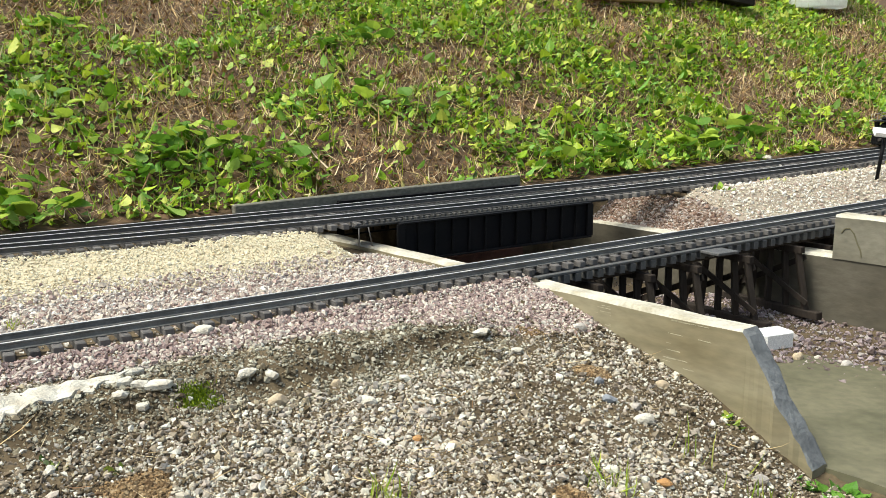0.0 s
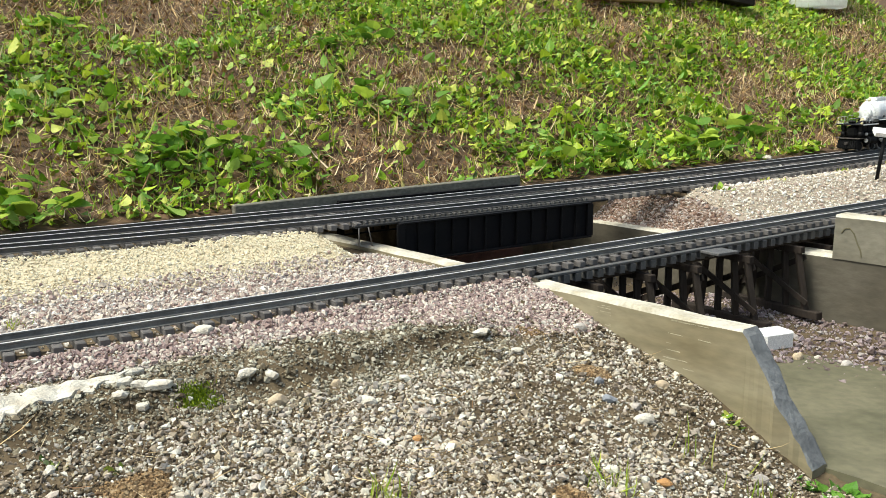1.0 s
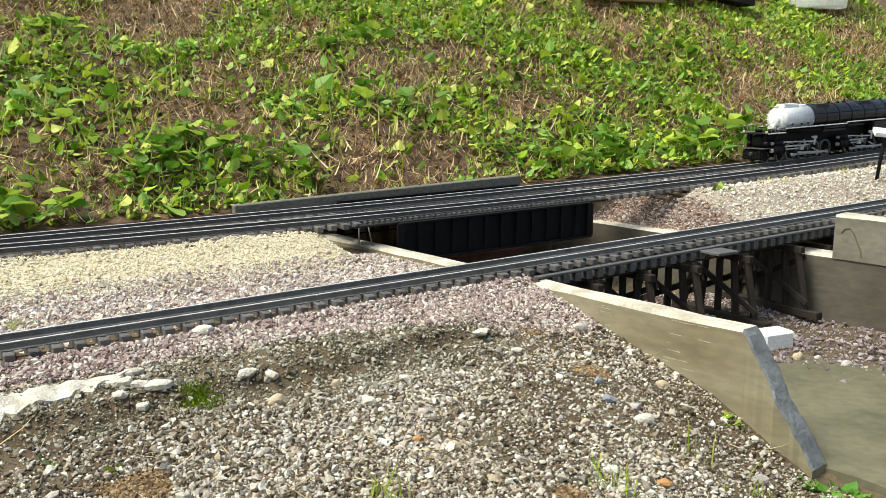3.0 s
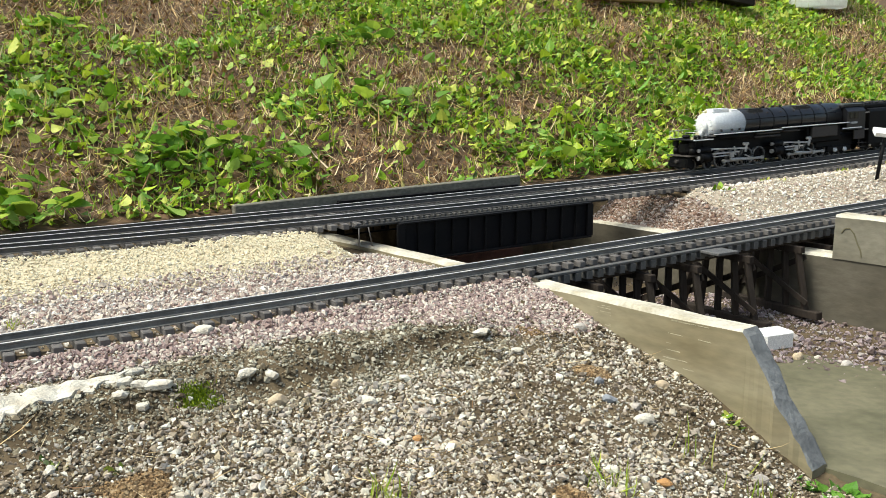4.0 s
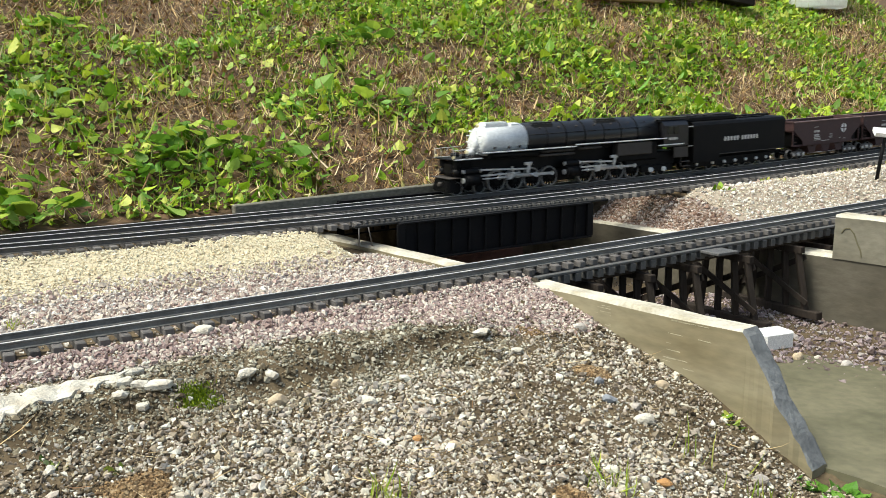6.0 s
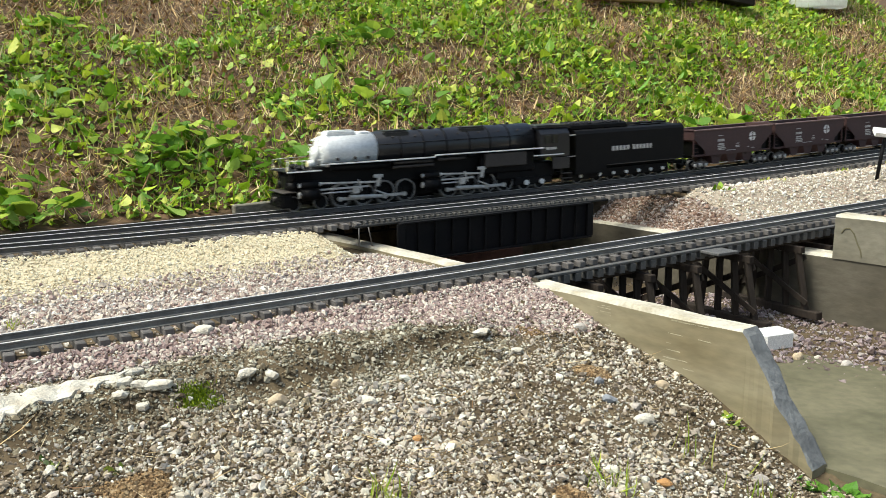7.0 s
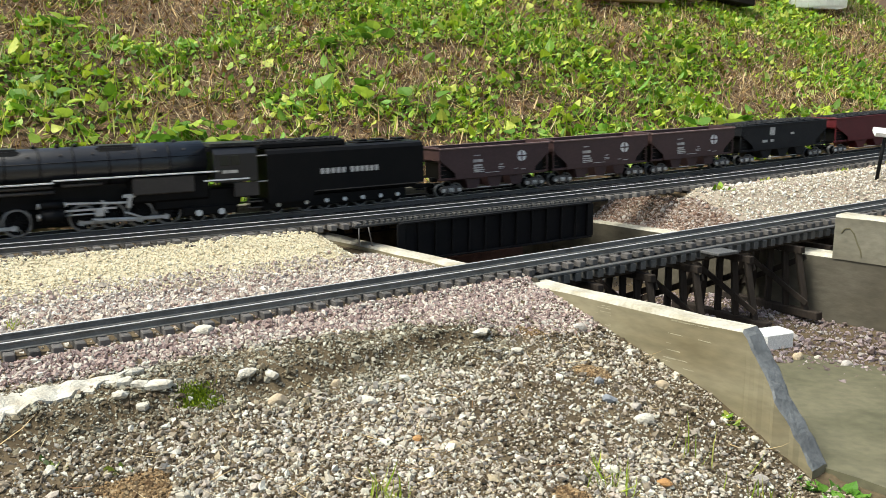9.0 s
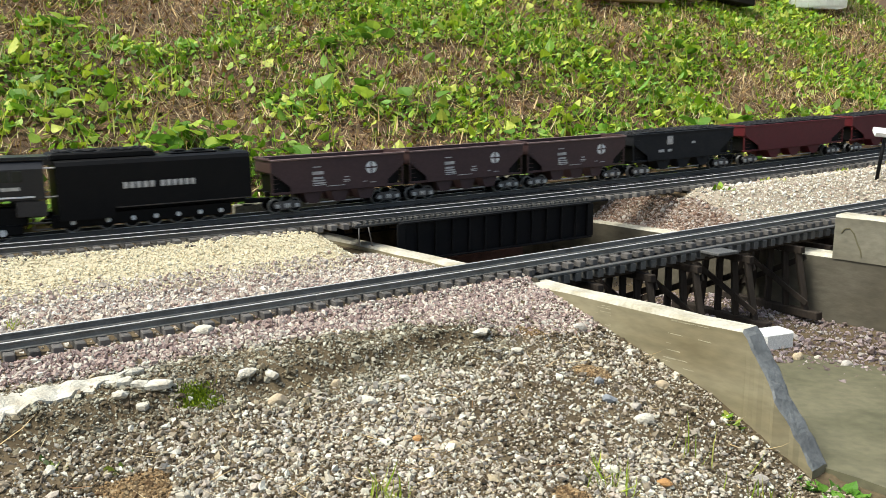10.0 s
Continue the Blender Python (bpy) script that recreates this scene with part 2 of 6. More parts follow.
# ---- plan: two parallel far tracks, one near track, a channel across ----
FAR0, FD = Vector((-0.7818, 1.5819)), Vector((0.8589, 0.5121))
FN = Vector((-FD.y, FD.x))
NEAR0, ND = Vector((-0.5219, 1.0345)), Vector((0.8442, 0.5360))
NN = Vector((-ND.y, ND.x))
GAUGE, PITCH = 0.045, 0.0265
FAR_C, MID_C = 0.0225, -0.171 + 0.0225          # centre lines, across from FAR0
NEAR_C = 0.0225
RAIL_H, TIE_H = 0.0100, 0.0108


def grade(s, a, b, c):
    """Height along a track: a gentle vertical curve that runs on straight past 2.8 m and before -0.6 m."""
    k = np.clip(s, -0.6, 2.8)
    return a + b * k + c * k * k + 0.044 * np.maximum(0, s - 2.8)


def z_far(s):
    return grade(s, 0.2416, 0.0173, 0.0052)


def z_mid(s):
    return grade(s + 0.0146, 0.2517, 0.0046, 0.0105)


def z_near(s):
    return 0.2064 + 0.0232 * s + 0.0023 * s * s


def far_pt(s, e, z=0.0):
    p = FAR0 + FD * s + FN * e
    return Vector((p.x, p.y, z))


def near_pt(s, e, z=0.0):
    p = NEAR0 + ND * s + NN * e
    return Vector((p.x, p.y, z))


WALL0, WD = Vector((-0.247, 1.874)), Vector((0.640, -0.768))   # left channel wall, near face line
WM = Vector((0.768, 0.640))
WALL_T, CHAN = 0.036, 0.685                                     # wall thickness, line of the opposite wall
WALL_TOP, FLOOR_Z = 0.200, 0.040


def wall_pt(u, q, z=0.0):
    p = WALL0 + WD * u + WM * q
    return Vector((p.x, p.y, z))


# ---- ground: one sheet ----
def smooth(a, b, x):
    t = np.clip((x - a) / (b - a), 0, 1)
    return t * t * (3 - 2 * t)


def np_noise(x, y, seed, n=14, f0=3.0, f1=40.0):
    """Cheap sum of waves."""
    rs = np.random.RandomState(seed)
    out = np.zeros_like(x)
    for i in range(n):
        fr = f0 * (f1 / f0) ** (i / (n - 1))
        a = rs.uniform(0, 2 * np.pi)
        out += np.sin(fr * (x * np.cos(a) + y * np.sin(a)) + rs.uniform(0, 7)) * (f0 / fr) ** 0.6
    return out / 2.2


def ground_z(x, y):
    x, y = np.asarray(x, float), np.asarray(y, float)
    sf, ef = (x - FAR0.x) * FD.x + (y - FAR0.y) * FD.y, (x - FAR0.x) * FN.x + (y - FAR0.y) * FN.y
    sn, en = (x - NEAR0.x) * ND.x + (y - NEAR0.y) * ND.y, (x - NEAR0.x) * NN.x + (y - NEAR0.y) * NN.y
    q = (x - WALL0.x) * WM.x + (y - WALL0.y) * WM.y
    sfc, snc = np.clip(sf, -1.2, 8.0), np.clip(sn, -1.0, 3.0)
    zf = np.minimum(z_far(sfc), z_mid(sfc)) - 0.0150
    zn = z_near(snc) - 0.0195
    nz = np_noise(x, y, 3, f0=6, f1=70)
    # bank between the near and the far tracks
    mid = 0.185 + 0.012 * snc + 0.004 * nz
    bank = mid + (zf - mid) * smooth(-0.40, -0.235, ef)
    bank = bank + (zn - bank) * (1 - smooth(0.06, 0.14, en))
    drift = smooth(-0.262, -0.225, ef) * (1 - smooth(-0.185, -0.168, ef)) * (1 - smooth(-0.11, -0.05, q))
    bank = bank + (0.0065 + 0.004 * nz) * drift
    # slope in front of the near track
    k = 0.17 + 0.10 * smooth(0.2, 0.8, sn)
    d = np.maximum(0, -0.030 - en)
    front = zn - 0.004 * smooth(0, 0.02, d) - k * np.minimum(d, 0.9) + 0.004 * nz * smooth(0.03, 0.1, d)
    rough = np_noise(x, y, 77, n=20, f0=60, f1=300)
    front += 0.0022 * rough * smooth(0.03, 0.07, d) * (1 - smooth(0.18, 0.26, d))
    front += 0.017 * smooth(0.06, 0.10, d) * (1 - smooth(0.125, 0.150, d + 0.016 * nz)) * (1 - smooth(0.5, 0.75, sn))
    # both fall away towards the channel wall
    u = (x - WALL0.x) * WD.x + (y - WALL0.y) * WD.y
    at_wall = np.clip(0.181 - 0.29 * (u - 0.677) - 0.20 * np.maximum(0, u - 0.94), 0.03, 0.19)
    pull = smooth(-0.28, 0.0, q) * smooth(0.0, 0.06, d)
    front = front * (1 - pull) + at_wall * pull
    low = smooth(-0.15, -0.06, q) * smooth(0.03, 0.10, en)
    bank_left = bank * (1 - low) + np.minimum(bank, 0.188) * low
    left = np.where(en < 0, front, bank_left)
    # hill behind the far track
    e = np.maximum(0, ef - 0.10)
    hill = zf + 0.40 * np.minimum(e, 2.2) + 0.05 * np.maximum(0, e - 2.2) * np.exp(-np.maximum(0, e - 2.2) / 8)
    hill += 0.022 * np_noise(x, y, 8, f0=2.5, f1=22) * smooth(0.0, 0.3, e) - 0.01 * smooth(0, 0.06, e)
    left = np.where(ef > 0.10, hill, left)
    # right bank, level with the wall behind the near abutment
    low = (1 - smooth(CHAN + 0.02, CHAN + 0.18, q)) * (ef < 0.05)
    bank_right = bank * (1 - low) + np.minimum(bank, 0.180) * low
    ledge = 0.168 + (np.minimum(zn, 0.255) - 0.168) * smooth(1.58, 1.64, sn)
    t = smooth(0.05, 0.13, en)
    right = ledge * (1 - t) + bank_right * t
    right = np.where(ef > 0.10, hill, right)
    # channel floor, heaped with gravel against the far wall and under the trestle
    heap = FLOOR_Z - 0.006 + 0.016 * smooth(0.36, 0.62, q) * smooth(0.5, 0.8, u) + 0.002 * nz
    chan = np.maximum(heap, FLOOR_Z + 0.02 * (1 - smooth(0.62, 0.84, u)) - 0.006 * smooth(0.8, 0.86, u))
    inside = (q > WALL_T * 0.5) & (q < CHAN + 0.02) & (ef < 0.08)
    z = np.where(q <= WALL_T * 0.5, left, right)
    z = np.where(inside, chan, z)
    # in front of the wall's end the slope runs out on to the channel floor
    past = u > 1.10
    run = FLOOR_Z - 0.006 + 0 * u
    t = smooth(-0.10, 0.06, q)
    z = np.where(past & (ef < 0), left * (1 - t) + np.minimum(run, left) * t, z)
    return z


def build_ground():
    xs = np.concatenate([-np.geomspace(400, 1.25, 26), np.arange(-1.2, 1.9, 0.0125), np.arange(1.9, 5.6, 0.1), np.geomspace(5.7, 400, 22)])
    ys = np.concatenate([-np.geomspace(400, 0.5, 22), np.arange(-0.4, 0.6, 0.08), np.arange(0.62, 2.5, 0.0125), np.arange(2.5, 5.6, 0.05), np.geomspace(5.7, 400, 24)])
    X, Y = np.meshgrid(xs, ys)
    Z = ground_z(X, Y)
    nx, ny = len(xs), len(ys)
    verts = np.stack([X.ravel(), Y.ravel(), Z.ravel()], 1)
    i = np.arange(nx * ny).reshape(ny, nx)
    faces = np.stack([i[:-1, :-1].ravel(), i[:-1, 1:].ravel(), i[1:, 1:].ravel(), i[1:, :-1].ravel()], 1)
    me = bpy.data.meshes.new("ground")
    me.from_pydata(verts.tolist(), [], faces.tolist())
    me.materials.append(M_SOIL)
    for mm in (M_HILL, M_BERM_SOIL, M_BANK_SOIL, M_EAST_SOIL, M_DEBRIS_SOIL):
        me.materials.append(mm)
    cx, cy = verts[faces].mean(1)[:, 0], verts[faces].mean(1)[:, 1]
    ef = (cx - FAR0.x) * FN.x + (cy - FAR0.y) * FN.y
    sn, en = (cx - NEAR0.x) * ND.x + (cy - NEAR0.y) * ND.y, (cx - NEAR0.x) * NN.x + (cy - NEAR0.y) * NN.y
    q = (cx - WALL0.x) * WM.x + (cy - WALL0.y) * WM.y
    mi = np.where(ef > 0.09, 1, 0)
    behind = (en > 0.06) & (ef < -0.19) & (cx > -1.2) & (cx < 1.9)
    mi = np.where(behind & (q < 0.01), np.where((ef > -0.355) & (q < -0.085), 2, 3), mi)
    mi = np.where(behind & (q > CHAN), np.where(q > CHAN + 0.112, 4, 5), mi)
    me.polygons.foreach_set("material_index", mi.astype(np.int32))
    me.polygons.foreach_set("use_smooth", np.ones(len(faces), bool))
    me.update()
    ob = new("ground", me)
    return tagged(ob, "stony brown soil bank rising to a weedy hillside", "ground", kind="structure")


build_ground()


# ---- concrete walls of the channel ----
def quad_wall(name, a, b, t, top, bottom, label, end=None, mats=None):
    """An upright concrete wall from a to b, t thick away along WM; end: a point to which its far end slopes down."""
    bm = bmesh.new()
    n = 14
    cols = []
    rs = random.Random(name)
    for i in range(n + 1):
        p = Vector((a[0], a[1])).lerp(Vector((b[0], b[1])), i / n)
        row = []
        for q, z in ((0, bottom), (0, top - 0.005), (0.005, top), (t - 0.005, top), (t, top - 0.005), (t, bottom)):
            j = 0.0012 if z > bottom else 0
            row.append(bm.verts.new((p.x + WM.x * q + rs.uniform(-j, j), p.y + WM.y * q + rs.uniform(-j, j), z + rs.uniform(-j, j))))
        cols.append(row)
    for i in range(n):
        for k in range(5):
            f = bm.faces.new((cols[i][k], cols[i + 1][k], cols[i + 1][k + 1], cols[i][k + 1]))
            # top strip takes the lighter concrete that paints in light from above
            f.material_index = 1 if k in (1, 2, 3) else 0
    bm.faces.new(cols[0])
    if end is None:
        bm.faces.new(cols[-1][::-1])
    else:
        rows = [cols[-1]]
        for i in range(1, 17):
            tt = i / 16
            wob = 0.0018 * math.sin(tt * 9) + rs.uniform(-0.0012, 0.0012) - 0.004 * math.exp(-((tt - 0.52) / 0.06) ** 2)
            ex, ey, ez = (Vector((b[0], b[1], top)).lerp(Vector(end), tt))
            row = []
            for q, dz in ((0, None), (0, -0.003), (0.004, 0), (t - 0.004, 0), (t, -0.003), (t, None)):
                row.append(bm.verts.new((ex + WM.x * (q + wob), ey + WM.y * (q + wob), bottom if dz is None else ez + dz + rs.uniform(-0.0015, 0.0015))))
            rows.append(row)
        for i in range(16):
            for k in range(5):
                f = bm.faces.new((rows[i][k], rows[i + 1][k], rows[i + 1][k + 1], rows[i][k + 1]))
                # sloped end wears the bluish concrete with sky light in its colour
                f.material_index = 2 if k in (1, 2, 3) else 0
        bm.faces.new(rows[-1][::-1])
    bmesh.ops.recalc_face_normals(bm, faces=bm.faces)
    return tagged(part(name, bm, mats or [M_CONC, M_CONC_LIT_TOP, M_CONC_SKYLIT_END]), label, "wall", kind="structure")


wa, wb = wall_pt(-0.05, 0), (0.381, 1.120)
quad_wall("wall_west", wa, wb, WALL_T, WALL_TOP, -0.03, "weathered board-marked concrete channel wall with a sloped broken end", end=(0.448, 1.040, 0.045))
# thin lime streaks that follow the board marks
rl = random.Random(17)
bm = bmesh.new()
for k in range(34):
    u, z, l = rl.uniform(0.66, 0.86), 0.192 - 0.070 * rl.random() ** 1.4, rl.uniform(0.03, 0.09)
    for j in range(4):
        if rl.random() < 0.75:
            w = rl.uniform(0.0005, 0.0011)
            beam(bm, wall_pt(u + l * j / 4, 0.0, z + rl.uniform(-0.0004, 0.0004)), wall_pt(u + l * (j + 0.9) / 4, 0.0, z), 0.0007, w)
tagged(part("lime_streaks", bm, M_LIME), "pale lime streaks along the board marks of the wall", "stain", kind="structure")
# right channel wall and the near abutment
ra, rb = wall_pt(-0.08, CHAN), wall_pt(1.7, CHAN)
# shade behind the trestle is part of this wall's dark colour
quad_wall("wall_east", ra, rb, 0.05, WALL_TOP - 0.016, -0.03, "stained olive concrete channel wall, coloured darker for shade", mats=[M_CONC_SHADED, M_CONC_LIT_TOP, M_CONC_SKYLIT_END])
rc = wall_pt(1.7, CHAN)
quad_wall("wall_abutment", wall_pt(0.7482, CHAN - 0.002), rc, 0.05, 0.264, WALL_TOP - 0.022, "pale grey concrete abutment block cast on the channel wall", mats=[M_CONC_MID, M_CONC_LIT_TOP, M_CONC_SKYLIT_END])
bm = bmesh.new()
crack = [(u - 0.043, 0.266 + (z - 0.278) * 1.05) for u, z in ((0.806, 0.244), (0.812, 0.252), (0.822, 0.254), (0.831, 0.244), (0.838, 0.228), (0.846, 0.214), (0.848, 0.203))]
for (u0, z0), (u1, z1) in zip(crack, crack[1:]):
    beam(bm, wall_pt(u0, CHAN - 0.0022, z0), wall_pt(u1, CHAN - 0.0022, z1), 0.0012, 0.0022)
tagged(part("crack_stain", bm, M_CONC_OLIVE), "dark hooked crack stain on the abutment", "crack", kind="structure")


# concrete bed of the channel
bm = bmesh.new()
n = 18
grid = [[bm.verts.new(wall_pt(0.78 + 0.9 * i / n, 0.032 + (0.50 + 0.5 * smooth(0.3, 1, i / n)) * j / n, FLOOR_Z + 0.001 * math.sin(i * 2.1 + j * 1.3))) for j in range(n + 1)] for i in range(n + 1)]
for i in range(n):
    for j in range(n):
        bm.faces.new((grid[i][j], grid[i + 1][j], grid[i + 1][j + 1], grid[i][j + 1]))
r = bmesh.ops.extrude_face_region(bm, geom=list(bm.faces))
bmesh.ops.translate(bm, verts=[v for v in r["geom"] if isinstance(v, bmesh.types.BMVert)], vec=(0, 0, -0.03))
bmesh.ops.recalc_face_normals(bm, faces=bm.faces)
tagged(part("channel_bed", bm, M_BED), "smooth olive concrete channel bed silted with sand", "channel bed", kind="structure")


# ---- tracks ----
def rail_mesh(bm, s0, s1, e, at, zf):
    """A flat-bottomed rail along a track from s0 to s1 at e across."""
    prof = [(-0.0038, 0), (-0.0038, 0.0010), (-0.0009, 0.0022), (-0.0009, 0.0066), (-0.0019, 0.0077), (-0.0019, 0.0095), (-0.0014, 0.0100),
            (0.0014, 0.0100), (0.0019, 0.0095), (0.0019, 0.0077), (0.0009, 0.0066), (0.0009, 0.0022), (0.0038, 0.0010), (0.0038, 0)]
    n = max(2, int((s1 - s0) / 0.06))
    rings = []
    for i in range(n + 1):
        s = s0 + (s1 - s0) * i / n
        rings.append([bm.verts.new(at(s, e + pe, zf(s) - RAIL_H + pz)) for pe, pz in prof])
    for i in range(n):
        for k in range(len(prof)):
            j = (k + 1) % len(prof)
            f = bm.faces.new((rings[i][k], rings[i][j], rings[i + 1][j], rings[i + 1][k]))
            f.material_index = 1 if k in (5, 6, 7) else 0
    bm.faces.new(rings[0])
    bm.faces.new(rings[-1][::-1])
    bmesh.ops.recalc_face_normals(bm, faces=bm.faces)


def tie_mesh(material, w=0.0125, l=0.092, h=TIE_H):
    bm = bmesh.new()
    box(bm, 0, 0, -h / 2, w, l, h, 0.0012)
    for sgn in (-1, 1):                       # chairs that hold the rails
        for o in (-0.0055, 0.0055):
            box(bm, 0, sgn * GAUGE / 2 + o, 0.0006, w * 0.55, 0.003, 0.0018)
    me = bpy.data.meshes.new("tie")
    bm.to_mesh(me)
    bm.free()
    me.materials.append(material)
    return me


TIE, TIE_FAR, TIE_FINE = tie_mesh(M_TIE, l=0.087), tie_mesh(M_TIE_FAR), tie_mesh(M_TIE_DARK, 0.0062, 0.080)


def track(label, at, zf, centre, s0, s1, ang, skip=None, steel=None, tie=None):
    t = tagged(new("railway_track"), label, "track", group="model railway tracks")
    for e in (-GAUGE / 2, GAUGE / 2):
        bm = bmesh.new()
        rail_mesh(bm, s0, s1, centre + e, at, zf)
        part("rail", bm, [steel or M_RAIL, M_HEAD], t, "steel rail with worn head lightened for sky reflection")
    rs = random.Random(label)
    n = int((s1 - s0) / PITCH)
    for i in range(n):
        s = s0 + (i + 0.5) * PITCH
        if skip and skip[0] < s < skip[1]:
            continue
        p = at(s, centre, zf(s) - RAIL_H)
        share("tie", tie or TIE_FAR, t, Matrix.Translation(p) @ pose(0, 0, 0, rs.uniform(-.6, .6), 0, ang + rs.uniform(-1.2, 1.2)))
    if skip:
        m = int((skip[1] - skip[0]) / 0.0127)
        for i in range(m):
            s = skip[0] + (i + 0.5) * 0.0127
            share("tie", TIE_FINE, t, Matrix.Translation(at(s, centre, zf(s) - RAIL_H)) @ pose(0, 0, 0, 0, 0, ang))
    return t


FANG, NANG = math.degrees(math.atan2(FD.y, FD.x)), math.degrees(math.atan2(ND.y, ND.x))
track("outer garden railway track with dark ties in ballast", far_pt, z_far, FAR_C, -1.5, 6.4, FANG, (0.64, 1.26))
track("inner garden railway track crossing a black girder bridge", far_pt, z_mid, MID_C, -1.5, 6.4, FANG, (0.62, 1.19))
track("near garden railway track running on to a timber trestle", near_pt, z_near, NEAR_C, -0.35, 2.6, NANG, steel=M_RAIL_GREY, tie=TIE)


# ---- plate girder bridge under the two far tracks ----
def girder_bridge():
    g = tagged(new("girder_bridge"), "black painted plate girder bridge under two tracks", "bridge")
    s0, s1 = 0.688, 1.172
    for e, depth, lift in ((MID_C - 0.052, 0.075, 0.0), (FAR_C + 0.062, 0.075, 0.014)):
        bm = bmesh.new()
        z0 = z_mid(s0) - 0.018 + lift
        z1 = z_mid(s1) - 0.018 + lift
        # web
        zz = lambda s: z0 + (z1 - z0) * (s - s0) / (s1 - s0)
        vs = [bm.verts.new(far_pt(s, e + de, zz(s) - dz)) for s in (s0, s1) for de in (0, 0.003) for dz in (0, depth)]
        for f in ((0, 1, 3, 2), (4, 6, 7, 5), (0, 4, 5, 1), (2, 3, 7, 6), (0, 2, 6, 4), (1, 5, 7, 3)):
            bm.faces.new([vs[k] for k in f])
        bmesh.ops.recalc_face_normals(bm, faces=bm.faces)
        part("web", bm, M_GIRDER, g)
        for dz in (0.0, depth):
            bm = bmesh.new()
            beam(bm, far_pt(s0, e, zz(s0) - dz), far_pt(s1, e, zz(s1) - dz), 0.018, 0.0035, 0.0006)
            part("flange", bm, M_GIRDER, g)
        n = 12
        for i in range(n + 1):
            s = s0 + 0.004 + (s1 - s0 - 0.008) * i / n
            bm = bmesh.new()
            p = far_pt(s, e - 0.004, zz(s) - depth / 2)
            box(bm, 0, 0, 0, 0.003 if 0 < i < n else 0.016, 0.007, depth - 0.004, 0.0004, Matrix.Translation(p) @ pose(0, 0, 0, 0, 0, FANG))
            part("stiffener", bm, M_GIRDER, g)
    for s, lean in ((0.602, 0.0), (0.622, 0.008)):
        bm = bmesh.new()
        rod(bm, far_pt(s, MID_C - 0.055, z_mid(s) - 0.018), far_pt(s + lean, MID_C - 0.055, z_mid(s) - 0.055), 0.0014, 6)
        part("hanger_rod", bm, M_RAIL, g)
    # walkway planks between the two tracks; lower sleeper-bearers under the rails
    for e, w, dz in (((MID_C + FAR_C) / 2 - 0.020, 0.038, 0.012), ((MID_C + FAR_C) / 2 + 0.021, 0.040, 0.012), (MID_C - 0.047, 0.010, 0.0165), (MID_C, 0.060, 0.0205), (FAR_C, 0.060, 0.0205), (FAR_C + 0.050, 0.02, 0.0165)):
        zf = z_mid if e < -0.09 else z_far
        bm = bmesh.new()
        beam(bm, far_pt(0.595, e, zf(0.595) - dz), far_pt(1.225, e, zf(1.225) - dz), w, 0.004, 0.0008)
        part("deck_plank", bm, M_BRIDGE_DECK, g)
    return g


girder_bridge()
bm = bmesh.new()
beam(bm, far_pt(0.80, 0.045, 0.092), far_pt(1.16, 0.045, 0.102), 0.03, 0.04, 0.003)
tagged(part("timber_baulk", bm, M_REDWOOD), "red-brown timber baulk lying under the girder bridge", "timber")
bm = bmesh.new()
beam(bm, far_pt(0.455, FAR_C + 0.078, z_far(0.455) - 0.002), far_pt(1.19, FAR_C + 0.078, z_far(1.19) + 0.008), 0.022, 0.026, 0.002)
tagged(part("timber_kerb", bm, M_KERB), "long grey weathered timber kerb beside the outer track", "timber kerb")


